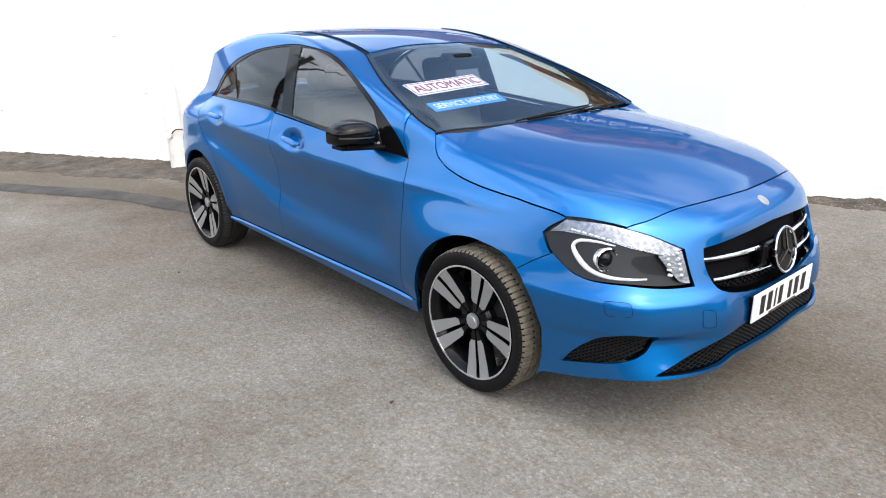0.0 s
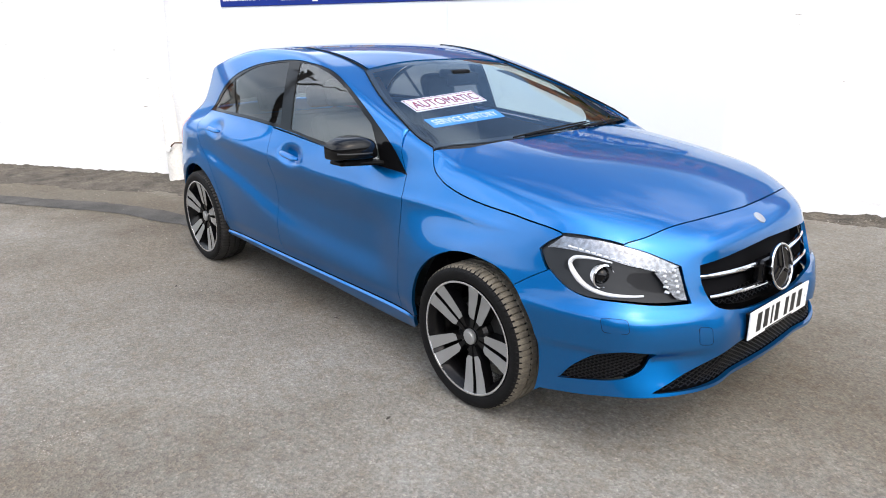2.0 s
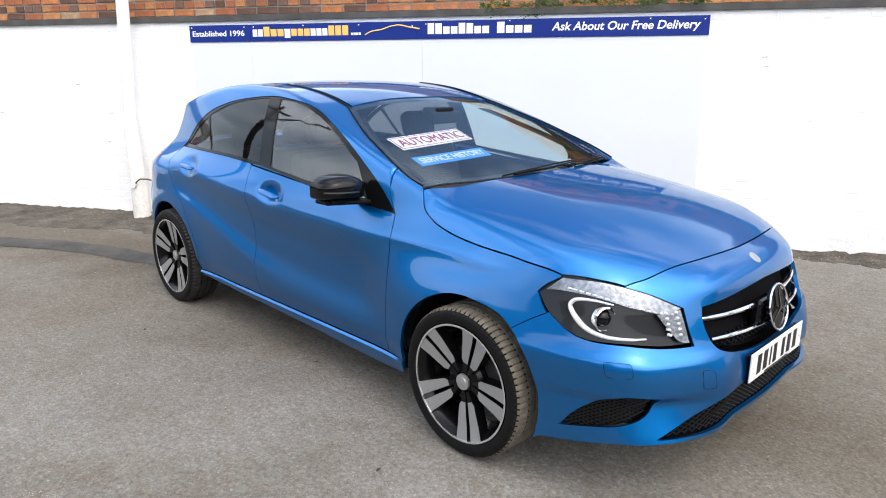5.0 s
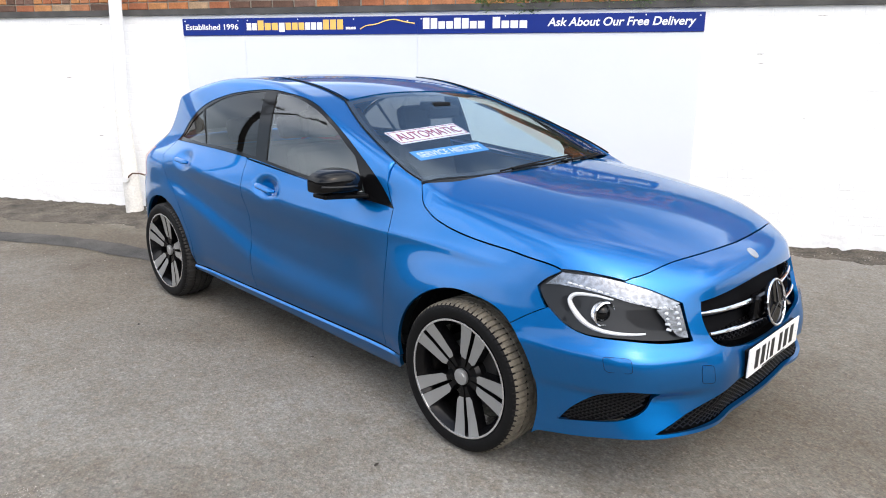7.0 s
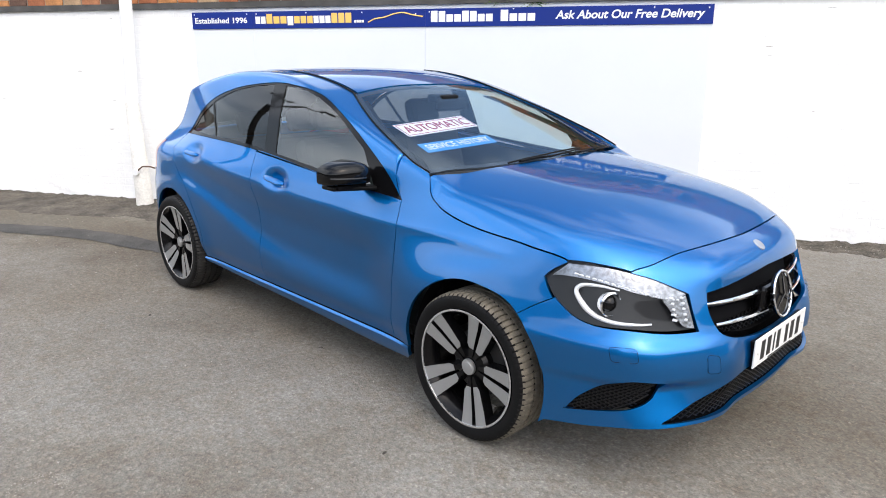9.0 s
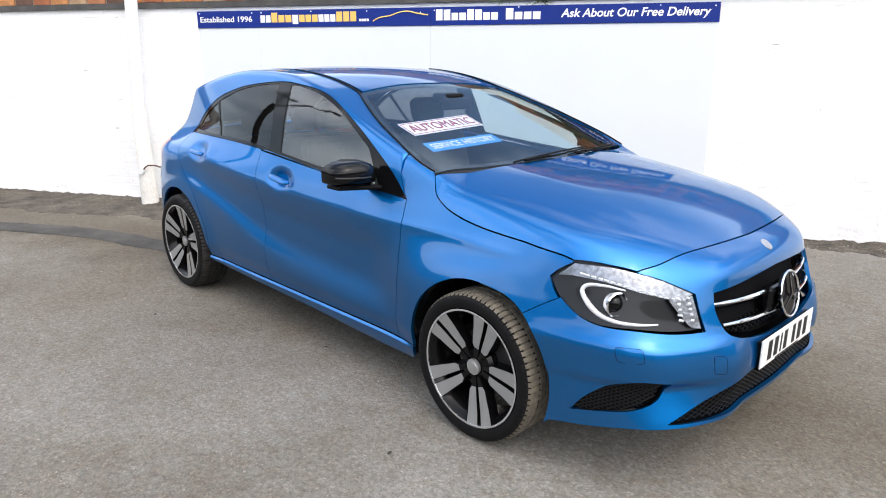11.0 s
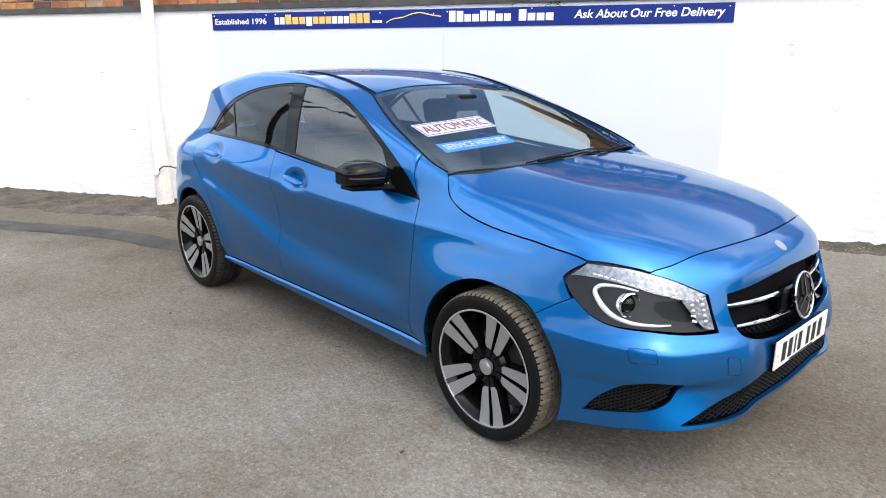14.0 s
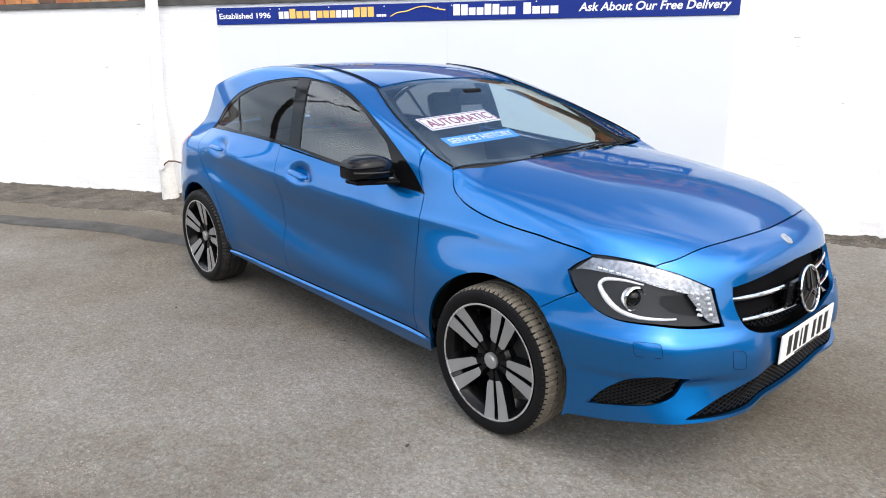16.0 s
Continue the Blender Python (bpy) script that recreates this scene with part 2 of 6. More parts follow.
def smooth_line(pts, step, closed=False):
    """A line through 2D or 3D points; those flagged with a trailing "c" are corners."""
    flat = [tuple(v for v in p if v != "c") for p in pts]
    corner = ["c" in p for p in pts]
    n = len(flat)
    q = np.array(flat, float)
    out = []
    for i in range(n if closed else n - 1):
        j = (i + 1) % n
        p1, p2 = q[i], q[j]
        p0 = q[(i - 1) % n] if (closed or i) and not corner[i] else p1 - (p2 - p1) * 0.3
        p3 = q[(j + 1) % n] if (closed or j < n - 1) and not corner[j] else p2 + (p2 - p1) * 0.3
        if corner[i] and corner[j]:
            p0, p3 = p1 * 2 - p2, p2 * 2 - p1
        k = max(1, int(math.ceil(np.linalg.norm(p2 - p1) / step)))
        l0, l1, l2 = (max(np.linalg.norm(b - a), 1e-6) ** 0.5 for a, b in ((p0, p1), (p1, p2), (p2, p3)))
        m1 = (p2 - p1) + l1 * ((p1 - p0) / l0 - (p2 - p0) / (l0 + l1))
        m2 = (p2 - p1) + l1 * ((p3 - p2) / l2 - (p3 - p1) / (l1 + l2))
        for s in np.arange(k) / k:
            out.append((2 * s**3 - 3 * s**2 + 1) * p1 + (s**3 - 2 * s**2 + s) * m1 + (3 * s**2 - 2 * s**3) * p2 + (s**3 - s**2) * m2)
    if not closed:
        out.append(q[-1])
    return np.array(out)


def inside(poly, p):
    """Which of the points p lie in the polygon."""
    x, y = p[:, 0], p[:, 1]
    a, b = poly, np.roll(poly, -1, 0)
    hit = np.zeros(len(p), bool)
    for (x0, y0), (x1, y1) in zip(a, b):
        if y0 != y1:
            hit ^= ((y0 > y) != (y1 > y)) & (x < (x1 - x0) * (y - y0) / (y1 - y0) + x0)
    return hit


def shrink(poly, gap):
    """A polygon set inwards by the gap."""
    area = np.sum(poly[:, 0] * np.roll(poly[:, 1], -1) - np.roll(poly[:, 0], -1) * poly[:, 1])
    t = np.roll(poly, -1, 0) - np.roll(poly, 1, 0)
    t /= np.linalg.norm(t, axis=1)[:, None] + 1e-9
    return poly + np.stack([-t[:, 1], t[:, 0]], 1) * gap * np.sign(area)


def fill(outer, holes, step):
    """Triangles that fill a flat outline with holes: points and triangles."""
    loops = [outer, *holes]
    lo, hi = outer.min(0), outer.max(0)
    gx, gy = np.meshgrid(np.arange(lo[0], hi[0], step), np.arange(lo[1], hi[1], step * 0.87))
    gx = gx + (np.arange(gx.shape[0]) % 2)[:, None] * step / 2
    g = np.stack([gx.ravel(), gy.ravel()], 1)
    keep = inside(outer, g)
    for h in holes:
        keep &= ~inside(h, g)
    g = g[keep]
    rim = np.concatenate(loops)
    near = np.ones(len(g), bool)
    for i in range(0, len(g), 2000):
        near[i:i + 2000] = (((g[i:i + 2000, None] - rim[None]) ** 2).sum(-1).min(1)) > (0.45 * step) ** 2
    g = g[near]
    edges, base = [], 0
    for l in loops:
        edges += [(base + i, base + (i + 1) % len(l)) for i in range(len(l))]
        base += len(l)
    pts = np.concatenate([rim, g])
    vs, _, fs, *_ = delaunay_2d_cdt([Vector(p) for p in pts], edges, [], 0, 1e-6)
    vs = np.array([tuple(v) for v in vs])
    fs = np.array([f for f in fs if len(f) == 3])
    mid = vs[fs].mean(1)
    ok = inside(outer, mid)
    for h in holes:
        ok &= ~inside(h, mid)
    return vs, fs[ok]
# ---- the form of the car body ----
# Car frame: x ahead from the front axle, y to the car's left, z up from the ground.


def curve(*pts):
    """A smooth function through the given (place, value) pairs, with no overshoot, flat beyond its ends."""
    px, py = np.array(sorted(pts), float).T
    h, d = np.diff(px), np.diff(py) / np.diff(px)
    m = np.zeros(len(px))
    m[0], m[-1] = d[0], d[-1]
    for i in range(1, len(px) - 1):
        if d[i - 1] * d[i] > 0:
            w1, w2 = 2 * h[i] + h[i - 1], h[i] + 2 * h[i - 1]
            m[i] = (w1 + w2) / (w1 / d[i - 1] + w2 / d[i])

    def value(x):
        x = np.clip(np.asarray(x, float), px[0], px[-1])
        i = np.clip(np.searchsorted(px, x) - 1, 0, len(h) - 1)
        s = (x - px[i]) / h[i]
        return (py[i] * (1 + 2 * s) * (1 - s) ** 2 + m[i] * h[i] * s * (1 - s) ** 2
                + py[i + 1] * s * s * (3 - 2 * s) + m[i + 1] * h[i] * s * s * (s - 1))

    return value


def spline(*pts):
    """The smoothest function through the given pairs, straight beyond its ends."""
    px, py = np.array(sorted(pts), float).T
    n, h = len(px), np.diff(px)
    a, r = np.eye(n), np.zeros(n)
    for i in range(1, n - 1):
        a[i, i - 1:i + 2] = h[i - 1], 2 * (h[i - 1] + h[i]), h[i]
        r[i] = 6 * ((py[i + 1] - py[i]) / h[i] - (py[i] - py[i - 1]) / h[i - 1])
    m = np.linalg.solve(a, r)

    def value(x):
        x = np.asarray(x, float)
        i = np.clip(np.searchsorted(px, x) - 1, 0, n - 2)
        c = np.clip(x, px[0], px[-1])
        u, v = px[i + 1] - c, c - px[i]
        y = (m[i] * u**3 + m[i + 1] * v**3) / (6 * h[i]) + (py[i] / h[i] - m[i] * h[i] / 6) * u + (py[i + 1] / h[i] - m[i + 1] * h[i] / 6) * v
        s0 = (py[1] - py[0]) / h[0] - h[0] * (2 * m[0] + m[1]) / 6
        s1 = (py[-1] - py[-2]) / h[-1] + h[-1] * (m[-2] + 2 * m[-1]) / 6
        return y + np.minimum(x - px[0], 0) * s0 + np.maximum(x - px[-1], 0) * s1

    return value


def ramp(a, b, x):
    """From 0 at a to 1 at b, eased at both ends."""
    t = np.clip((np.asarray(x, float) - a) / (b - a), 0, 1)
    return t * t * t * (t * (6 * t - 15) + 10)


def smax(a, b, k):
    """The larger of two, rounded over where they meet."""
    u = np.clip(1 - np.abs(a - b) / k, 0, 1)
    return np.maximum(a, b) + u * u * u * k / 6


WHEELBASE, HUB_Z, TYRE_R, ARCH_R = 2.699, 0.318, 0.318, 0.352

belt_rise = spline((-3.3, 0.075), (-2.6, 0.06), (-1.6, 0.03), (-0.6, 0.0), (0.3, 0.0))
side_section = spline((0.10, 0.775), (0.17, 0.812), (0.22, 0.835), (0.30, 0.846), (0.45, 0.858), (0.60, 0.868), (0.74, 0.873), (0.82, 0.870),
                     (0.90, 0.856), (0.97, 0.833), (1.08, 0.801), (1.20, 0.764), (1.32, 0.716), (1.40, 0.674), (1.46, 0.632))
side_taper = spline((-3.5, 0.92), (-3.2, 0.955), (-2.9, 0.975), (-2.6, 0.99), (-2.1, 1.0), (-0.5, 1.0), (0.0, 0.998), (0.35, 0.972), (0.55, 0.938), (0.8, 0.87), (1.0, 0.8))
upper_taper = spline((-3.4, 0.69), (-3.0, 0.795), (-2.7, 0.868), (-2.2, 0.94), (-1.5, 0.99), (-0.3, 1.0), (0.5, 0.98))
front_profile = spline((0.10, 0.82), (0.17, 0.866), (0.22, 0.882), (0.28, 0.895), (0.36, 0.904), (0.47, 0.908), (0.53, 0.900), (0.58, 0.886), (0.64, 0.869), (0.70, 0.850), (0.78, 0.816), (0.86, 0.74), (0.95, 0.60), (1.1, 0.3))
front_sweep = spline((-0.26, 0.021), (0.0, 0.012), (0.26, 0.021), (0.40, 0.042), (0.50, 0.078), (0.60, 0.140), (0.70, 0.248), (0.78, 0.42), (0.83, 0.63), (0.88, 1.0), (1.0, 2.0))
low_lip = spline((-0.3, 0.868), (0.0, 0.880), (0.3, 0.868), (0.45, 0.856), (0.55, 0.840), (0.62, 0.815), (0.70, 0.762), (0.76, 0.685), (0.80, 0.585), (0.86, 0.34))
rear_profile = curve((0.15, 3.25), (0.25, 3.33), (0.45, 3.395), (0.62, 3.39), (0.78, 3.35), (0.92, 3.31), (0.96, 3.24), (1.00, 3.16), (1.12, 3.02), (1.24, 2.94), (1.34, 2.915), (1.5, 2.88))
rear_sweep = curve((0.0, 0.0), (0.3, 0.02), (0.5, 0.05), (0.65, 0.09), (0.75, 0.16), (0.82, 0.28), (0.9, 0.6), (0.95, 1.1))
bonnet_profile = spline((1.0, 0.66), (0.9, 0.752), (0.8, 0.822), (0.65, 0.884), (0.45, 0.940), (0.2, 0.990), (-0.05, 1.028), (-0.30, 1.060))
roof_profile = spline((0.0, 0.950), (-0.24, 1.058), (-0.5, 1.163), (-0.8, 1.274), (-1.1, 1.370), (-1.4, 1.434), (-1.75, 1.461), (-2.1, 1.453), (-2.5, 1.390), (-2.9, 1.292), (-3.2, 1.20), (-3.5, 1.10))
bonnet_crown = spline((-0.3, 0.001), (0.0, 0.0), (0.3, 0.001), (0.5, 0.005), (0.62, 0.014), (0.72, 0.034), (0.82, 0.068), (1.0, 0.16))
crown = spline((-0.3, -0.0116), (0.0, -0.017), (0.3, -0.0116), (0.5, -0.002), (0.65, 0.0084), (0.74, 0.016), (0.80, 0.0235), (1.0, 0.08))



shoulder_line = spline((-3.1, 0.975), (-2.66, 0.962), (-2.25, 0.935), (-1.98, 0.908), (-1.66, 0.882), (-1.2, 0.860), (-0.45, 0.838), (0.15, 0.82), (0.4, 0.80))
door_line = spline((-2.75, 0.83), (-2.466, 0.765), (-2.05, 0.663), (-1.73, 0.570), (-1.5, 0.515), (-1.2, 0.485), (-0.9, 0.465), (-0.4, 0.455))


# How far the bumper has come out below its upper edge, as a share: a short sloping lip, then an almost upright face.
lip = curve((0.435, 1.0), (0.49, 0.99), (0.55, 0.95), (0.573, 0.84), (0.60, 0.42), (0.63, 0.08), (0.655, 0.0))


def half_width(x, z):
    """Half the car's width at x and z."""
    up = ramp(0.86, 1.14, z)
    taper = side_taper(x) * (1 - up) + upper_taper(x) * side_taper(np.clip(x, -0.5, 9)) * up
    y = side_section(z - belt_rise(x) * ramp(0.45, 0.95, z)) * taper
    a, b = shoulder_line(x), door_line(x)
    t = np.clip((a - z) / np.maximum(a - b, 0.05), 0, 1.5)
    fade = ramp(-2.8, -2.35, x) * ramp(-0.35, -0.75, x)
    y = y - fade * 0.098 * np.clip(a - b, 0, 0.4) * ramp(-0.05, 0.58, t) * ramp(1.30, 0.70, t)
    y = y + 0.008 * np.exp(-np.abs(z - a) / 0.028) * ramp(-3.2, -2.9, x) * ramp(0.35, -0.1, x)
    doors = np.clip((x + 2.5) / 0.1, 0, 1) * np.clip((-0.33 - x) / 0.1, 0, 1)
    y = y + doors * (0.010 * ramp(0.299, 0.286, z) - 0.25 * np.clip(0.284 - z, 0, 0.08) - 0.014 * ramp(0.40, 0.300, z))
    y = y + 0.030 * ramp(0.85, 0.60, z) * ramp(0.05, 0.30, x)
    swell = 0.009 * ramp(0.66, 0.57, z) + 0.040 * lip(z) * (1 - 1.0 * ramp(0.462, 0.42, z) * ramp(0.42, 0.58, x))
    y = y + (swell + 0.46 * np.clip(0.42 - z, 0, 0.20) * ramp(0.30, 0.50, x)) * ramp(0.06, 0.38, x)
    y = y - 0.070 * ramp(0.50, 0.95, z) * ramp(-0.85, -0.05, x) * ramp(0.60, 0.20, x)
    for hx, hz in ((-1.41, 0.912), (-2.40, 0.953)):
        y = y - 0.026 * np.exp(-((((x - hx) / 0.098) ** 2 + ((z - hz) / 0.046) ** 2) ** 2))
    for cx in (0.0, -WHEELBASE):
        r = np.hypot(x - cx, z - HUB_Z)
        y = y + 0.018 * np.exp(-(((r - ARCH_R) / (0.135 if cx == 0.0 else 0.10)) ** 2)) * ramp(0.12, 0.4, z)
    return y


def top_height(x, y):
    dome = 0.015 * ramp(0.74, 0.30, np.abs(y)) * ramp(0.80, 0.0, x) + 0.026 * ramp(0.68, 0.30, np.abs(y)) * ramp(0.64, 0.84, x)
    bonnet = bonnet_profile(x + 0.06 * y * y) - bonnet_crown(y) + dome
    screen = ramp(-1.15, -0.75, x)
    return smax(bonnet - 3 * np.clip(-0.275 - 0.06 * ramp(0.35, 0.62, np.abs(y)) - x, 0, 9), roof_profile(x + (0.17 - 0.18 * screen) * y * y) - crown(y) - 0.026 * screen, 0.012)


def body_field(p):
    """Below zero inside the body, above zero outside; p holds rows of x, y, z."""
    x, y, z = p[..., 0], np.abs(p[..., 1]), p[..., 2]
    side = y - half_width(x, z)
    bulge = (0.10 + 0.24 * ramp(0.40, 0.78, y)) * 0.098 * lip(z) * (1 - 1.0 * ramp(0.462, 0.42, z) * ramp(0.38, 0.62, y)) + 0.010 * ramp(0.635, 0.44, z)
    bulge = bulge + 0.6 * (0.908 - front_profile(np.clip(z, 0.47, 0.60))) * ramp(0.602, 0.56, z) * ramp(0.40, 0.58, y)
    sweep = front_sweep(y - 0.034 * ramp(0.82, 0.52, z) * ramp(0.56, 0.78, y))
    blade = np.clip((0.42 - z) / 0.15, 0, 1.25) * (low_lip(y) - 0.895 + sweep)
    front = (x - (front_profile(z) - sweep + bulge * ramp(0.24, 0.46, y) + blade + 0.032 * ramp(0.72, 0.86, z) * ramp(0.66, 0.30, y))) * 0.85
    front = front + 0.003 * np.exp(-(((z - 0.365) / 0.06) ** 2)) * ramp(0.34, 0.56, y) * ramp(0.35, 0.55, x)
    rear = (-x - (rear_profile(z) - rear_sweep(y))) * 0.85
    top = (z - top_height(x, y)) * 0.9
    k = 0.08 - 0.045 * ramp(0.88, 1.1, z) - 0.010 * ramp(0.15, 0.45, x)
    return smax(smax(smax(side, front, 0.12), rear, 0.12 - 0.07 * ramp(0.9, 1.05, z)), top, k)


def onto_body(start, way, reach=2.4, inset=0.0):
    """The points where rays that start inside the body leave it, less the inset."""
    start, way = np.broadcast_arrays(np.asarray(start, float), np.asarray(way, float))
    lo, hi = np.zeros(start.shape[0]), np.full(start.shape[0], reach)
    for _ in range(34):
        mid = (lo + hi) / 2
        inside = body_field(start + way * mid[:, None]) < -inset
        lo, hi = np.where(inside, mid, lo), np.where(inside, hi, mid)
    return start + way * lo[:, None]

# Ways to lay an outline onto the body: each turns flat places into rays from within, and points back into flat places.
FRONT_AXIS, FRONT_R = -0.15, 0.9


def flank_rays(q, s=-1):
    x, v = q[:, 0], q[:, 1]
    phi = np.clip((v - 0.8) / 0.8, 0, None)
    start = np.stack([x, 0 * x, np.minimum(v, 0.8)], 1)
    return start, np.stack([0 * x, s * np.cos(phi), np.sin(phi)], 1)


def to_flank(p):
    p = np.atleast_2d(np.asarray(p, float))
    return np.stack([p[:, 0], np.where(p[:, 2] <= 0.8, p[:, 2], 0.8 + 0.8 * np.arctan2(p[:, 2] - 0.8, np.abs(p[:, 1])))], 1)


def top_rays(q):
    x, y = q[:, 0], q[:, 1]
    return np.stack([x, y, 0 * x + 0.6], 1), np.stack([0 * x, 0 * x, 0 * x + 1], 1)


def front_rays(q):
    th, z = q[:, 0] / FRONT_R, q[:, 1]
    return np.stack([0 * z + FRONT_AXIS, 0 * z, z], 1), np.stack([np.cos(th), np.sin(th), 0 * z], 1)


def to_front(p):
    p = np.atleast_2d(np.asarray(p, float))
    return np.stack([FRONT_R * np.arctan2(p[:, 1], p[:, 0] - FRONT_AXIS), p[:, 2]], 1)


def rear_rays(q):
    y, w = q[:, 0], q[:, 1]
    psi = np.clip((w - 0.9) / 0.9, 0, None)
    return np.stack([0 * y - 2.3, y, np.minimum(w, 0.9)], 1), np.stack([-np.cos(psi), 0 * y, np.sin(psi)], 1)


def rays_of(family, q):
    return {"flank": flank_rays, "top": top_rays, "front": front_rays, "rear": rear_rays}[family](q)


def place(family, q, inset=0.0):
    """Points of the body at flat places of a family."""
    return onto_body(*rays_of(family, np.atleast_2d(np.asarray(q, float))), inset=inset)


def field_normal(p):
    e = 0.004
    g = np.stack([body_field(p + np.eye(3)[k] * e) - body_field(p - np.eye(3)[k] * e) for k in range(3)], 1)
    return g / (np.linalg.norm(g, axis=1)[:, None] + 1e-9)


def panel(name, family, outer, mat, parent, label="", holes=(), step=0.03, gap=0.0017, inset=0.0, depth=0.016, mirrored=False, both=False):
    """A sheet of the body inside an outline, turned in at its edges. both: made for both sides of the car; mirrored: the far side only."""
    outer = shrink(np.asarray(outer, float), gap)
    holes = [shrink(np.asarray(h, float), -gap) for h in holes]
    vs, fs = fill(outer, holes, step)
    start, way = rays_of(family, vs)
    p = onto_body(start, way, inset=inset)
    nrm = field_normal(p)
    tri = p[fs]
    face_n = np.cross(tri[:, 1] - tri[:, 0], tri[:, 2] - tri[:, 0])
    flip = (face_n * nrm[fs[:, 0]]).sum(1) < 0
    fs = np.where(flip[:, None], fs[:, ::-1], fs)
    count = {}
    for a, b, c in fs:
        for e in ((a, b), (b, c), (c, a)):
            count[e] = 1
    rim = [e for e in count if (e[1], e[0]) not in count]
    ids = sorted({i for e in rim for i in e})
    low = {i: len(p) + k for k, i in enumerate(ids)}
    allp = np.concatenate([p, p[ids] - nrm[ids] * depth])
    faces = [tuple(int(i) for i in f) for f in fs] + [(int(b), int(a), low[a], low[b]) for a, b in rim]
    made = []
    for side in ((1, -1) if both else ((-1,) if mirrored else (1,))):
        pts = allp * np.array([1, side, 1])
        made.append(mesh_part(name, pts, faces if side == 1 else [f[::-1] for f in faces], mat, parent, label, True, 0.7))
    return made if both else made[0]


def on(family, pts, step=0.02, closed=True):
    """An outline of a family from its flat points."""
    return smooth_line(pts, step, closed)

# ---- the yard and the wall ----
GROUND = SITE @ pose(0, 0, -0.017, 0, 0.636, 0)


def asphalt():
    m = material("worn_asphalt", (0.115, 0.105, 0.095), 0.9)
    t = m.node_tree
    n, link = t.nodes, t.links.new
    b = n["Principled BSDF"]
    tc = n.new("ShaderNodeTexCoord")

    def noise_tex(scale, detail, rough=0.6):
        x = n.new("ShaderNodeTexNoise")
        x.inputs["Scale"].default_value, x.inputs["Detail"].default_value, x.inputs["Roughness"].default_value = scale, detail, rough
        link(tc.outputs["Object"], x.inputs["Vector"])
        return x

    def ramp(src, stops):
        r = n.new("ShaderNodeValToRGB")
        r.color_ramp.elements[0].position, r.color_ramp.elements[0].color = stops[0][0], (*stops[0][1], 1)
        r.color_ramp.elements[1].position, r.color_ramp.elements[1].color = stops[-1][0], (*stops[-1][1], 1)
        for pos, col in stops[1:-1]:
            r.color_ramp.elements.new(pos).color = (*col, 1)
        link(src, r.inputs[0])
        return r.outputs[0]

    def mult(a, c):
        mx = n.new("ShaderNodeMix")
        mx.data_type, mx.blend_type = "RGBA", "MULTIPLY"
        mx.inputs["Factor"].default_value = 1
        link(a, mx.inputs["A"])
        link(c, mx.inputs["B"])
        return mx.outputs["Result"]

    vor = n.new("ShaderNodeTexVoronoi")
    vor.inputs["Scale"].default_value = 120
    link(tc.outputs["Object"], vor.inputs["Vector"])
    big = ramp(noise_tex(0.7, 6, 0.62).outputs["Fac"], [(0.28, (0.138, 0.131, 0.117)), (0.5, (0.167, 0.160, 0.145)), (0.72, (0.200, 0.193, 0.176))])
    mid = mult(ramp(noise_tex(3.2, 7, 0.68).outputs["Fac"], [(0.3, (0.88, 0.85, 0.80)), (0.5, (1.0, 1.0, 1.0)), (0.71, (1.09, 1.10, 1.10))]),
               mult(ramp(noise_tex(48, 4, 0.65).outputs["Fac"], [(0.3, (0.70, 0.695, 0.69)), (0.7, (1.30, 1.295, 1.28))]),
                    ramp(noise_tex(16, 4, 0.65).outputs["Fac"], [(0.32, (0.89, 0.83, 0.77)), (0.5, (1.0, 0.99, 0.98)), (0.68, (1.08, 1.12, 1.13))])))
    sep = n.new("ShaderNodeSeparateColor")
    link(vor.outputs["Color"], sep.inputs[0])
    grit = ramp(sep.outputs[0], [(0.0, (0.82, 0.81, 0.80)), (0.5, (0.99, 0.98, 0.96)), (0.92, (1.13, 1.12, 1.10)), (1.0, (1.42, 1.38, 1.33))])
    tint = ramp(noise_tex(0.42, 4, 0.55).outputs["Fac"], [(0.36, (0.86, 0.80, 0.72)), (0.5, (1.0, 0.98, 0.95)), (0.64, (1.10, 1.11, 1.12))])
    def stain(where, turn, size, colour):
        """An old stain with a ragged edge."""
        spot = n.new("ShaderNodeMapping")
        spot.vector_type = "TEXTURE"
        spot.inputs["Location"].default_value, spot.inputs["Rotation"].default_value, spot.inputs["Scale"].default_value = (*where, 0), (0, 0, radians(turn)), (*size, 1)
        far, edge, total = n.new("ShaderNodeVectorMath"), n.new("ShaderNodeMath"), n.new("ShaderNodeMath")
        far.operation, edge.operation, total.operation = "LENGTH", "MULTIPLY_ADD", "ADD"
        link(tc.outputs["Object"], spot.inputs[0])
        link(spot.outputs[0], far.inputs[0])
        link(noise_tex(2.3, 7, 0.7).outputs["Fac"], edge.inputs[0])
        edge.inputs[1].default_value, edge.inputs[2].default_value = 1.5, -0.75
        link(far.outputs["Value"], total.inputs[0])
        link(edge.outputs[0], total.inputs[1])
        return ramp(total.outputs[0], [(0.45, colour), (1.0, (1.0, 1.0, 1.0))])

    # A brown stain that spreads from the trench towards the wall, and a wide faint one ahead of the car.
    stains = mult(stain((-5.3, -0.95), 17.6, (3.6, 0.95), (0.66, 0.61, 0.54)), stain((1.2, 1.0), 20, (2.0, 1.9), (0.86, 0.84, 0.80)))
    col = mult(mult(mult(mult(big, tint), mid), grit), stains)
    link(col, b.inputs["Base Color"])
    bp = n.new("ShaderNodeBump")
    bp.inputs["Strength"].default_value, bp.inputs["Distance"].default_value = 0.6, 0.006
    link(vor.outputs["Distance"], bp.inputs["Height"])
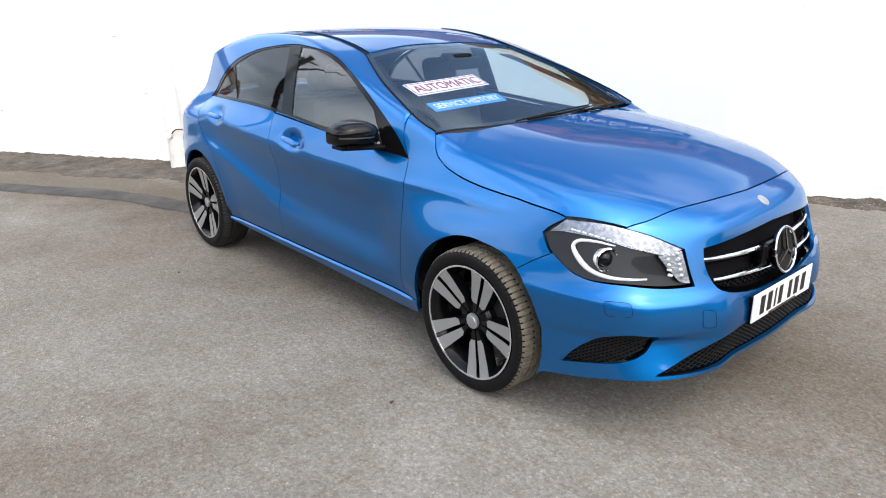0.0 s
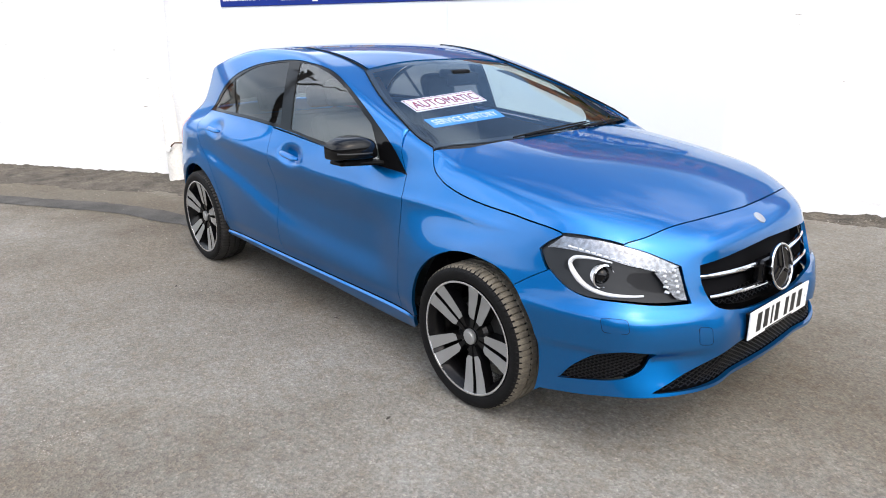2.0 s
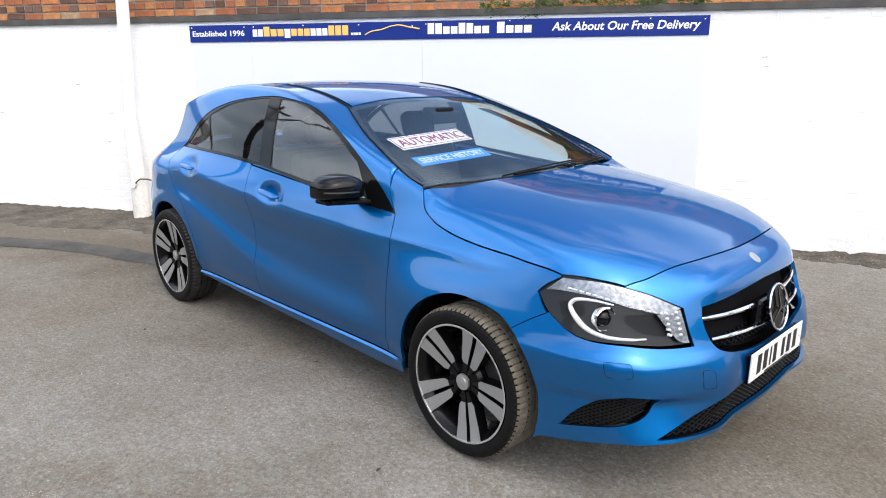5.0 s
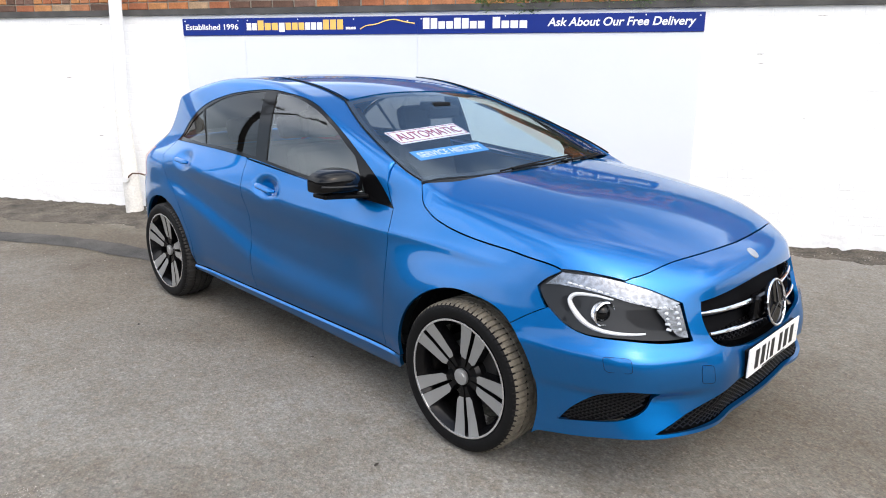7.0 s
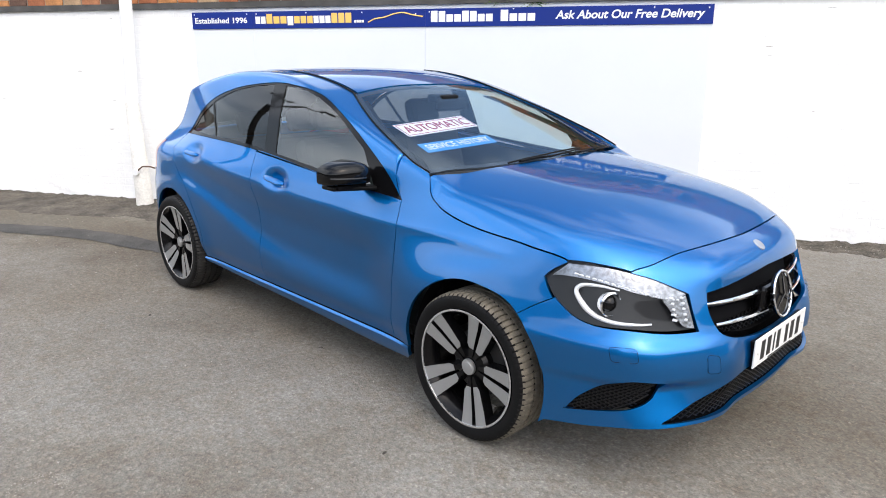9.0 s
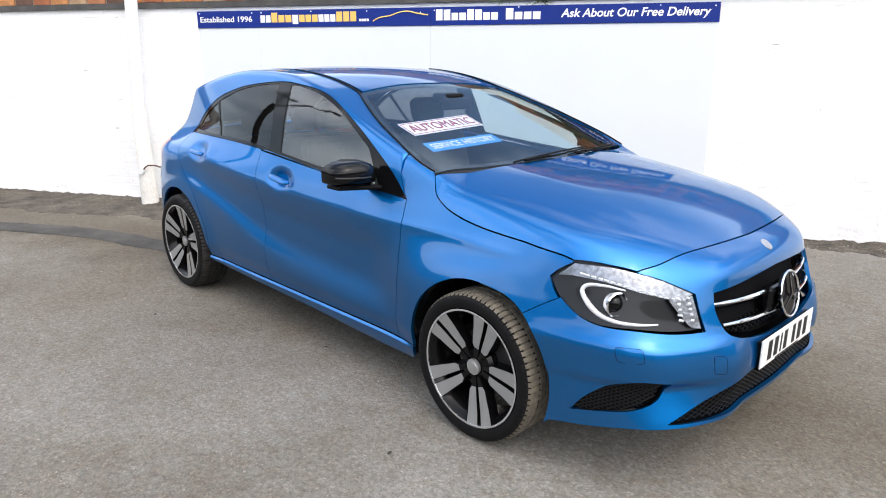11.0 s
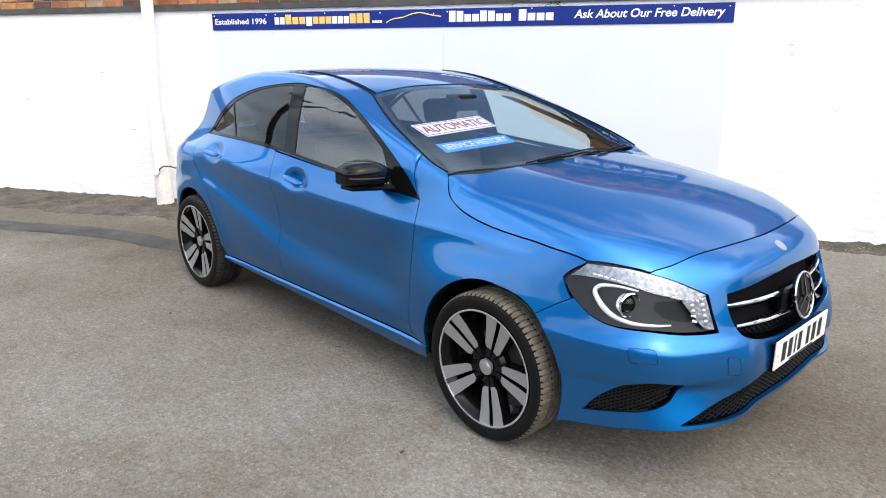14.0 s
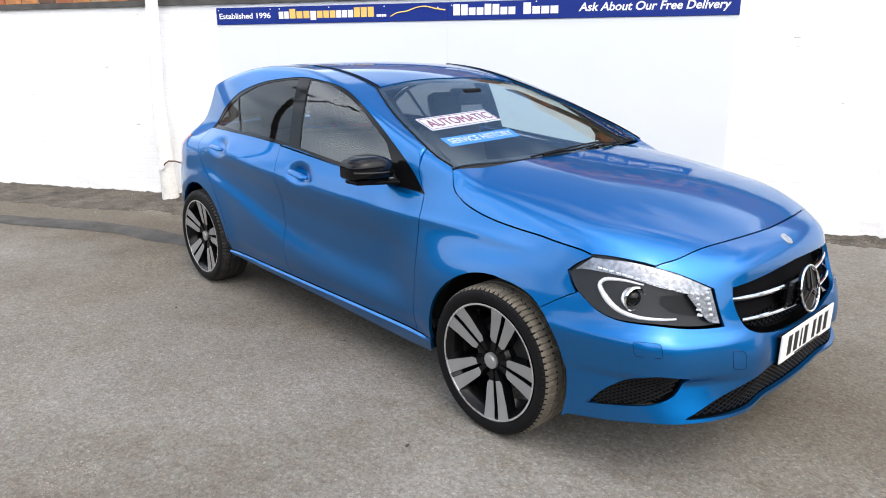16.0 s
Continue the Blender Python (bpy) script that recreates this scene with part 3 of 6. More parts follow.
    link(bp.outputs[0], b.inputs["Normal"])
    return m


bm = bmesh.new()
bmesh.ops.create_grid(bm, x_segments=2, y_segments=2, size=600)
ground = link_mesh("ground", bm, asphalt())
ground.matrix_world = GROUND
tagged(ground, "worn grey asphalt yard with fine grit", "ground", kind="structure")

WALL_TOP = 2.03
bm = bmesh.new()
box(bm, -22, 34, 0.012, 0.34, -0.5, WALL_TOP)
wall = part("wall_north", bm, WALL_PAINT, None)
tagged(wall, "white painted brick wall behind the car", "wall", kind="structure")
bm = bmesh.new()
box(bm, -22, 34, 0.075, 0.33, WALL_TOP + 0.05, 2.42)
upper = part("wall_upper", bm, MORTAR, None)
tagged(upper, "weathered red brick wall above the white paint", "wall", kind="structure")
bm = bmesh.new()
box(bm, -22, 34, -0.02, 0.3, WALL_TOP, WALL_TOP + 0.055)
coping = part("coping", bm, COPING, None)
tagged(coping, "dark slate ledge on top of the painted wall", "ledge", kind="structure")

# Painted brickwork: shallow courses that only just show through the paint.
def brick_row(x0, x1, shift, length=0.225):
    x = x0 - shift
    while x < x1:
        yield x, x + length
        x += length


rng = random.Random(4)
verts, faces = [], []
row, z = 0, 0.0
while z < WALL_TOP - 0.01:
    for a, b in brick_row(-7.0, 13.0, 0.112 * (row % 2)):
        header = row % 4 == 3
        for lo, hi in (((a, (a + b) / 2), ((a + b) / 2, b)) if header else ((a, b),)):
            d = rng.uniform(0.0, 0.0008) + (0.001 if rng.random() < 0.03 else 0)
            t = 0.0045
            g = rng.uniform(0.0, 0.0015)
            p = [(lo + 0.003, z + 0.003), (hi - 0.003, z + 0.003 + g), (hi - 0.003, min(z + 0.071, WALL_TOP - 0.001)), (lo + 0.003, min(z + 0.071 - g, WALL_TOP - 0.001))]
            k = len(verts)
            verts += [(x, 0.0125, y) for x, y in p]
            cx, cy = (lo + hi) / 2, z + 0.037
            verts += [(x + (t if x < cx else -t), 0.012 - 0.0008 - d, y + (t if y < cy else -t)) for x, y in p]
            faces += [(k + 4, k + 5, k + 6, k + 7)] + [(k + i, k + (i + 1) % 4, k + 4 + (i + 1) % 4, k + 4 + i) for i in range(4)]
    z += 0.075
    row += 1
courses = mesh_part("painted_courses", verts, faces, WALL_PAINT, wall)
tagged(courses, "brick courses under thick white paint", kind="stuff")

# The lumpy, patched paint along the foot of the wall.
verts, faces, nx, nz = [], [], 760, 16
for i in range(nx + 1):
    x = -6 + 18 * i / nx
    top = 0.20 + 0.13 * noise.noise(Vector((x * 1.3, 8.1, 0))) + 0.04 * noise.noise(Vector((x * 7, 2.1, 0)))
    for j in range(nz + 1):
        t = j / nz
        z = -0.12 + (top + 0.12) * t
        lump = 0.010 * noise.noise(Vector((x * 9, z * 14, 1.3))) + 0.006 * noise.noise(Vector((x * 28, z * 34, 4.4)))
        verts.append((x, 0.012 - (0.006 + max(lump, -0.005)) * min(1, (1 - t) * 5) + 0.002 * (t > 0.99), z))
for i in range(nx):
    for j in range(nz):
        k = i * (nz + 1) + j
        faces.append((k, k + nz + 1, k + nz + 2, k + 1))
mesh_part("wall_foot", verts, faces, WALL_PAINT, wall, "lumpy painted foot of the wall", True, 3.0)

# Flaked spots, where the paint has come off a joint.
FLAKE = material("bare_joint", (0.34, 0.32, 0.29), 0.95, vary=0.3, scale=30)
for k in range(46):
    x, zz = rng.uniform(-3.2, 11.0), 0.075 * rng.randint(1, 26)
    if 1.5 < x < 6.45 and zz > 0.3:
        continue
    ln, th = rng.uniform(0.02, 0.09), rng.uniform(0.0025, 0.007)
    n = 9
    up = [(x - ln / 2 + ln * i / (n - 1), zz + th * math.sin(math.pi * i / (n - 1)) * rng.uniform(0.4, 1)) for i in range(n)]
    dn = [(x + ln / 2 - ln * i / (n - 1), zz - th * math.sin(math.pi * i / (n - 1)) * rng.uniform(0.2, 0.8)) for i in range(1, n - 1)]
    mesh_part("paint_flake", [(a, 0.0035, b) for a, b in up + dn], [tuple(range(2 * n - 2))], FLAKE, wall)

# The red bricks above the ledge, each on its own.
alike = []
for k in range(6):
    bm = bmesh.new()
    box(bm, 0, 0.210 if k < 4 else 0.098, -0.02, 0.05, 0, 0.062, 0.005)
    r2 = random.Random(k)
    for vtx in bm.verts:
        vtx.co.x += r2.uniform(-0.003, 0.003)
        vtx.co.z += r2.uniform(-0.003, 0.003)
        vtx.co.y += r2.uniform(-0.002, 0.002)
    me = bpy.data.meshes.new("brick")
    bm.to_mesh(me)
    bm.free()
    me.materials.append(BRICK)
    alike.append(me)
row, z = 0, WALL_TOP + 0.062
far_v, far_f = [], []
while z < 2.36:
    for a, b in brick_row(-4.5, 10.0, 0.112 * (row % 2)):
        header = row % 3 == 1
        for lo in ((a, a + 0.1125) if header else (a,)):
            near = row < 3 and -2.2 < lo < 6.8
            me = alike[rng.randint(4, 5) if header else rng.randint(0, 3)]
            y = 0.084 + rng.uniform(-0.003, 0.003)
            if near:
                ob = new("brick", me)
                ob.parent = upper
                ob.location = (lo, y, z)
                ob.rotation_euler = (0, rng.uniform(-0.01, 0.01), 0)
            else:
                k = len(far_v)
                far_v += [(v.co.x + lo, v.co.y + y, v.co.z + z) for v in me.vertices]
                far_f += [tuple(i + k for i in p.vertices) for p in me.polygons]
    z += 0.075
    row += 1
rest = mesh_part("brickwork", far_v, far_f, BRICK, upper)
tagged(rest, "further courses of weathered red brick", kind="stuff")

# Plain unseen walls, added to close the other sides and darken the car's reflections.
UNSEEN_WALL = material("unseen_wall", (0.125, 0.115, 0.105), 0.9, vary=0.25, scale=1.2, bump=0.3, bump_scale=12)
for nm, dims in (("unseen_wall_south", (-22, 34, -15.3, -15, -0.8, 3.4)), ("unseen_wall_west", (-22.3, -22, -15, 0, -0.8, 3.4)), ("unseen_wall_east", (34, 34.3, -15, 0, -0.8, 3.4))):
    bm = bmesh.new()
    box(bm, *dims)
    tagged(part(nm, bm, UNSEEN_WALL, None), "unseen plain brown wall added to darken the car's reflections", "wall", kind="structure")

# The grubby verge along the foot of the wall, and a darker trench patch.
DIRT = material("gritty_dirt", (0.078, 0.067, 0.052), 0.95, vary=0.65, scale=6, bump=1.0, bump_scale=45, fine=0.6, fine_scale=55)
PATCH = material("newer_tarmac", (0.056, 0.053, 0.048), 0.92, vary=0.45, scale=5, bump=0.6, bump_scale=150, fine=0.3, fine_scale=160)
to_world = lambda x, y, h=0.0: SITE @ pose(0, 0, -0.017, 0, 0.636, 0) @ Vector((x, y, h))
flat = (SITE @ pose(0, 0, -0.017, 0, 0.636, 0)).inverted()


def ground_z(x, y):
    """The height of the yard at a place of the world."""
    a, b = flat @ Vector((x, y, 0)), flat @ Vector((x, y, 1))
    t = a.z / (a.z - b.z)
    return t


noise_at = lambda x, y, s=1.0: noise.noise(Vector((x * s, y * s, 3.7)))
verts, faces, nx, ny = [], [], 520, 24
for i in range(nx + 1):
    x = -7 + 20 * i / nx
    wide = 0.80 - 0.58 * float(ramp(2.5, 6.0, x)) + 0.22 * noise_at(x, 0, 0.8) + 0.09 * noise_at(x, 5, 4) + 0.06 * noise_at(x, 9, 17)
    for j in range(ny + 1):
        t = j / ny
        y = 0.012 - wide * t
        h = 0.035 * (1 - t) ** 1.5 + 0.016 * noise_at(x, y, 9) * (1 - t) + 0.014 * noise_at(x, y, 26) * (1 - t) ** 0.5 - 0.004 * (t > 0.99)
        verts.append((x, y, ground_z(x, y) + max(h, -0.003) + 0.0035 * (t < 0.99)))
for i in range(nx):
    for j in range(ny):
        k = i * (ny + 1) + j
        faces.append((k, k + 1, k + ny + 2, k + ny + 1))
verge = mesh_part("dirt_verge", verts, faces, DIRT, None, "", True, 3.0)
tagged(verge, "brown gritty dirt and moss along the foot of the wall", "verge", kind="structure")
edge_a = smooth_line([(-8.5, -3.35), (-5.80, -1.72), (-5.16, -1.33), (-4.50, -0.93), (-3.93, -0.74), (-3.45, -0.55)], 0.03)
edge_b = smooth_line([(-8.5, -3.05), (-6.50, -1.83), (-5.54, -1.24), (-4.88, -0.81), (-4.32, -0.59), (-3.75, -0.42)], 0.03)
n = min(len(edge_a), len(edge_b))
edge_a, edge_b = (e[np.linspace(0, len(e) - 1, n).astype(int)] for e in (edge_a, edge_b))
verts = []
for (ax, ay), (bx, by) in zip(edge_a, edge_b):
    w = 0.025 * noise_at(ax, ay, 6) + 0.02 * noise_at(ax, ay, 23)
    verts += [tuple(to_world(ax, ay + w, 0.004)), tuple(to_world(bx, by + 0.03 * noise_at(bx, by, 7) + 0.02 * noise_at(bx, by, 21), 0.004))]
strip_faces = [(2 * i, 2 * i + 2, 2 * i + 3, 2 * i + 1) for i in range(n - 1)]
trench = mesh_part("trench_patch", verts, strip_faces, PATCH, None)
tagged(trench, "darker tarmac patch over an old trench", "patch", kind="structure")

# Loose grit and stones.
verts, faces = [], []
for k in range(4520):
    near_wall = k < 2900
    if near_wall:
        x, y = rng.uniform(-6, 11), -abs(rng.gauss(0, 0.42))
    else:
        x, y = rng.uniform(-2, 10), rng.uniform(-6.0, -0.3)
    s = rng.uniform(0.002, 0.0075) * (1.6 if near_wall and rng.random() < 0.12 else 1)
    h = ground_z(x, y) + (0.02 * max(0, 1 + y / 0.5) if near_wall else 0) + s * 0.3
    if k >= 4200:
        ang, far = rng.uniform(0, 6.3), 0.13 * (1 - 0.5 * rng.random() ** 2)
        x, y, _ = to_world(-0.80 + far * math.cos(ang) * 1.2, -2.26 + far * math.sin(ang) * 0.8)
        s = rng.uniform(0.001, 0.003)
        h = ground_z(x, y) + s * 0.3
    elif k >= 4192:
        x, y, _ = to_world(*((-0.07, -1.37), (-4.715, -1.234), (-4.17, -1.43), (-4.6, 0.26), (-0.42, -1.675), (-2.2, -1.9), (-3.4, -0.9), (0.9, -1.5))[k - 4192])
        s, h = 0.008, ground_z(x, y) + 0.003
    a = rng.uniform(0, 6.3)
    b = len(verts)
    for dx, dy, dz in ((1, 0, 0), (-0.4, 0.8, 0), (-0.5, -0.8, 0.1), (0.1, 0.1, 0.9), (0, 0, -0.6)):
        verts.append((x + s * (dx * math.cos(a) - dy * math.sin(a)), y + s * (dx * math.sin(a) + dy * math.cos(a)), h + s * dz * rng.uniform(0.6, 1.1)))
    faces += [tuple(b + i for i in t) for t in ((0, 1, 3), (1, 2, 3), (2, 0, 3), (1, 0, 4), (2, 1, 4), (0, 2, 4))]
grit = mesh_part("grit", verts, faces, material("pale_grit", (0.26, 0.24, 0.21), 0.9, vary=0.6, scale=3), None)
tagged(grit, "loose grit and small stones on the asphalt", "grit", kind="stuff")

# ---- the car ----
CAR = SITE @ pose(0, 0, -0.017, 0, 0.636, 0)
car = empty("hatchback_car", CAR, "metallic blue five-door hatchback parked on the asphalt", "car")


def fl(x, y, z):
    """A flat place on the flank from a rough point in space."""
    return tuple(to_flank((x, y, z))[0])


def arch(cx, a0, a1, n=30, r=0.362, cz=0.33):
    out = []
    for a in np.linspace(a0, a1, n):
        q = r + 0.020 * float(ramp(85, 52, a)) * (cx == 0)
        out.append((cx + q * math.cos(radians(a)), cz + q * math.sin(radians(a))))
    return out


def pts(a):
    return [tuple(v) for v in a]


# Lines that panels share.
SCREEN_SIDE = [(-0.352, -0.738), (-0.451, -0.746), (-0.612, -0.719), (-0.794, -0.676), (-0.98, -0.608), (-1.125, -0.545)]
DITCH = [(-1.125, -0.545), (-1.24, -0.536), (-1.42, -0.530), (-2.0, -0.512), (-2.5, -0.485), (-2.87, -0.45)]
BONNET_SIDE = [(-0.352, -0.738), (-0.338, -0.748), (-0.313, -0.770), (-0.254, -0.780), (-0.174, -0.785), (0.0, -0.791), (0.158, -0.787), (0.30, -0.775), (0.394, -0.759)]
LAMP_TOP = [(0.394, -0.759), (0.431, -0.744), (0.51, -0.705), (0.591, -0.656)]
BONNET_FRONT = [(0.591, -0.656), (0.635, -0.575), (0.672, -0.40), (0.694, -0.18), (0.703, 0.0)]


def mirror_y(line):
    return [(x, -y) for x, y in line[::-1]]


screen_side3 = place("top", smooth_line(SCREEN_SIDE, 0.006))
ditch3 = place("top", smooth_line(DITCH, 0.02))
bonnet_side3 = place("top", smooth_line(BONNET_SIDE, 0.02))
lamp_top3 = place("top", smooth_line(LAMP_TOP, 0.015))
bonnet_front3 = place("top", smooth_line(BONNET_FRONT, 0.02))

# Window openings on the flank.
DLO = on("flank", [(*fl(-2.66, -0.72, 1.045), "c"), fl(-2.53, -0.70, 1.175), fl(-2.37, -0.69, 1.272), fl(-2.10, -0.68, 1.348), fl(-1.822, -0.67, 1.38), fl(-1.597, -0.665, 1.390),
                   fl(-1.434, -0.67, 1.380), fl(-1.188, -0.675, 1.341), fl(-0.993, -0.704, 1.27), fl(-0.765, -0.749, 1.167), fl(-0.574, -0.796, 1.053),
                   (*fl(-0.455, -0.835, 0.947), "c"), fl(-0.75, -0.825, 0.965), fl(-1.097, -0.822, 0.992), fl(-1.5, -0.81, 1.030), fl(-1.941, -0.794, 1.050), fl(-2.3, -0.77, 1.052)])
BELT = [fl(-0.455, -0.835, 0.947), fl(-0.75, -0.825, 0.965), fl(-1.097, -0.822, 0.992), fl(-1.5, -0.81, 1.030), fl(-1.941, -0.794, 1.050), fl(-2.3, -0.77, 1.052), fl(-2.66, -0.72, 1.045)]


def belt_between(x0, x1):
    line = smooth_line(BELT, 0.02)
    return [tuple(p) for p in line if min(x0, x1) < p[0] < max(x0, x1)]


DOOR_FRONT = [(-0.479, 0.301), (-0.471, 0.464), (-0.455, 0.70), fl(-0.452, -0.86, 0.86), fl(-0.455, -0.835, 0.947)]
DOOR_MID = [fl(-1.665, -0.82, 1.036), fl(-1.66, -0.83, 0.96), (-1.63, 0.744), (-1.615, 0.5), (-1.605, 0.301)]
DOOR_REAR = [fl(-2.66, -0.74, 1.045), fl(-2.70, -0.80, 0.98), fl(-2.665, -0.83, 0.90), (-2.58, 0.80), (-2.508, 0.752), (-2.39, 0.60), (-2.318, 0.45), (-2.318, 0.301)]


def corners(line):
    return [(*line[0], "c"), *line[1:-1], (*line[-1], "c")]


def joined(*lines, step=0.02):
    """One closed outline from lines laid end to end."""
    out = []
    for l in lines:
        s = smooth_line(l, step)
        out += [tuple(p) for p in s]
    kept = [out[0]]
    for p in out[1:]:
        if math.dist(p, kept[-1]) > 0.003:
            kept.append(p)
    if math.dist(kept[0], kept[-1]) < 0.003:
        kept.pop()
    return np.array(kept)


# Front wings.
wing = joined(DOOR_FRONT, [fl(-0.455, -0.835, 0.947), fl(-0.485, -0.82, 0.99), fl(-0.515, -0.79, 1.04)], pts([to_flank(p)[0] for p in screen_side3[::-1] if -0.515 < p[0] < -0.36]),
              pts(to_flank(bonnet_side3)), [fl(0.394, -0.759, 0.834), fl(0.345, -0.785, 0.800), (0.322, 0.775)], [(0.322, 0.775), (0.345, 0.735), (0.370, 0.704)], [(0.370, 0.704), (0.31, 0.668), (0.2455, 0.6226)],
              arch(0, 50, 185), [(-0.361, 0.298), (-0.479, 0.301)])
panel("front_wing", "flank", wing, PAINT, car, both=True, step=0.015)
# Doors.
front_door = joined(DOOR_FRONT[::-1], [(-0.479, 0.301), (-1.0, 0.301), (-1.605, 0.301)], DOOR_MID[::-1], belt_between(-1.665, -0.455))
door_front = panel("front_door", "flank", front_door, PAINT, car, both=True, step=0.017)
rear_door = joined(DOOR_MID, [(-1.605, 0.301), (-2.318, 0.301)], DOOR_REAR[::-1], belt_between(-2.66, -1.665)[::-1])
door_rear = panel("rear_door", "flank", rear_door, PAINT, car, both=True, step=0.017)
# Sills.
sill = joined([(-0.362, 0.297), (-0.372, 0.24)], [(-0.372, 0.24), (-0.40, 0.217), (-1.3, 0.240), (-2.25, 0.264), (-2.33, 0.272), (-2.335, 0.297)], [(-2.335, 0.297), (-1.3, 0.297), (-0.362, 0.297)])
panel("sill", "flank", sill, PAINT, car, both=True, step=0.011)
# The side frame: screen pillar, roof rail, rear pillar and quarter.
PILLAR_REAR = [fl(-2.87, -0.45, 1.30), fl(-2.80, -0.56, 1.26), fl(-2.83, -0.62, 1.18), fl(-2.90, -0.65, 1.09), fl(-2.925, -0.70, 1.03), fl(-2.915, -0.78, 0.985)]
frame_line = joined(pts([to_flank(p)[0] for p in screen_side3 if p[0] < -0.515]), pts(to_flank(ditch3)),
                    PILLAR_REAR,
                    [PILLAR_REAR[-1], fl(-2.965, -0.79, 0.93), (-3.0, 0.78), (-3.10, 0.66), (-3.02, 0.485)],
                    [(-WHEELBASE + 0.362 * math.cos(radians(a)), 0.33 + 0.362 * math.sin(radians(a))) for a in np.linspace(154, 2, 30)],
                    DOOR_REAR[::-1], [DOOR_REAR[0], fl(-2.66, -0.72, 1.045)],
                    pts(DLO[: int(np.argmin(np.abs(DLO[:, 0] + 0.455) + (DLO[:, 1] > 1.0) * 9)) + 1]),
                    [fl(-0.455, -0.835, 0.947), fl(-0.485, -0.82, 0.99), fl(-0.515, -0.79, 1.04)])
panel("side_frame", "flank", frame_line, PAINT, car, both=True, step=0.014)
fin = joined(PILLAR_REAR[:-1], [PILLAR_REAR[-2], fl(-3.0, -0.64, 1.03)], [fl(-3.0, -0.64, 1.03), fl(-2.96, -0.58, 1.14), fl(-2.92, -0.50, 1.26), fl(-2.90, -0.44, 1.30)], [fl(-2.90, -0.44, 1.30), PILLAR_REAR[0]])
panel("rear_fin", "flank", fin, BLACK_GLOSS, car, "gloss black fin beside the rear screen", both=True, step=0.025)
shoulder = joined(PILLAR_REAR[-2:], [PILLAR_REAR[-1], fl(-3.10, -0.70, 0.985)], [fl(-3.10, -0.70, 0.985), fl(-3.0, -0.64, 1.03), PILLAR_REAR[-2]])
panel("rear_shoulder", "flank", shoulder, PAINT, car, both=True, step=0.025)
# Bonnet.
half = BONNET_SIDE[1:] + LAMP_TOP[1:] + BONNET_FRONT[1:]
REAR_EDGE = [(-0.338, -0.748), (-0.324, -0.69), (-0.292, -0.56), (-0.258, -0.3), (-0.25, 0.0)]
bon = joined(BONNET_SIDE[1:], LAMP_TOP, BONNET_FRONT, mirror_y(BONNET_FRONT), mirror_y(LAMP_TOP), mirror_y(BONNET_SIDE[1:]), mirror_y(REAR_EDGE), REAR_EDGE[::-1])
panel("bonnet", "top", bon, PAINT, car, step=0.025)
# Roof and its black strips.
roof_edge = [(x, y + 0.028) for x, y in DITCH]
roof = joined([(x, y) for x, y in roof_edge], [roof_edge[-1], (-2.93, 0.0), (roof_edge[-1][0], -roof_edge[-1][1])], mirror_y(roof_edge),
              [(roof_edge[0][0], -roof_edge[0][1]), (-1.15, 0.25), (-1.145, 0.0), (-1.15, -0.25), roof_edge[0]])
panel("roof", "top", roof, PAINT, car, step=0.035)
strip = joined(DITCH, [DITCH[-1], roof_edge[-1]], roof_edge[::-1], [roof_edge[0], DITCH[0]])
panel("roof_strip", "top", strip, BLACK_PLASTIC, car, both=True, step=0.03, inset=0.006, gap=0.0)
# Windscreen and the cowl below it.
SCREEN_BASE = [(-0.352, -0.738), (-0.345, -0.63), (-0.312, -0.45), (-0.292, -0.2), (-0.287, 0.0)]
screen = joined(SCREEN_SIDE, [SCREEN_SIDE[-1], (-1.15, -0.25), (-1.145, 0.0), (-1.15, 0.25), (SCREEN_SIDE[-1][0], 0.545)], mirror_y(SCREEN_SIDE), mirror_y(SCREEN_BASE), SCREEN_BASE[::-1])
windscreen = panel("windscreen", "top", screen, GLASS, car, step=0.05, inset=0.004, depth=0.005, gap=0.003)
windscreen.visible_shadow = False
panel("screen_border", "top", screen, FRIT, windscreen, "black border of the windscreen", holes=[shrink(np.asarray(screen, float), 0.042)], step=0.03, inset=0.010, depth=0.002, gap=0.004)
pillar_in = [(x, y + 0.095) for x, y in SCREEN_SIDE]
pillar_line = joined(SCREEN_SIDE, [SCREEN_SIDE[-1], pillar_in[-1]], pillar_in[::-1], [pillar_in[0], SCREEN_SIDE[0]])
panel("pillar_trim", "top", pillar_line, BLACK_PLASTIC, car, "dark trim inside the screen pillar", both=True, step=0.03, inset=0.045, gap=0.0, depth=0.006)
for s in (1, -1):
    run = [*screen_side3[::4], *[p for p in ditch3 if p[0] > -1.75]]
    v, f = tube([(x, s * y, z + 0.004) for x, y, z in run], [(0.0034 if s > 0 else 0.0050) - (0.0004 if s > 0 else 0.002) * float(ramp(-1.15, -1.75, p[0])) for p in run], 8)
    mesh_part("screen_moulding", v, f, BLACK_PLASTIC, car, "black moulding beside the windscreen", True)
cowl = joined(SCREEN_BASE, mirror_y(SCREEN_BASE), [(-0.352, 0.738), (-0.338, 0.748)], mirror_y(REAR_EDGE), REAR_EDGE[::-1], [(-0.338, -0.748), (-0.352, -0.738)])
panel("cowl", "top", cowl, DARK, car, step=0.04, inset=0.022, gap=0.0)
# Window surrounds and side windows.
def window(pts_):
    return on("flank", pts_)


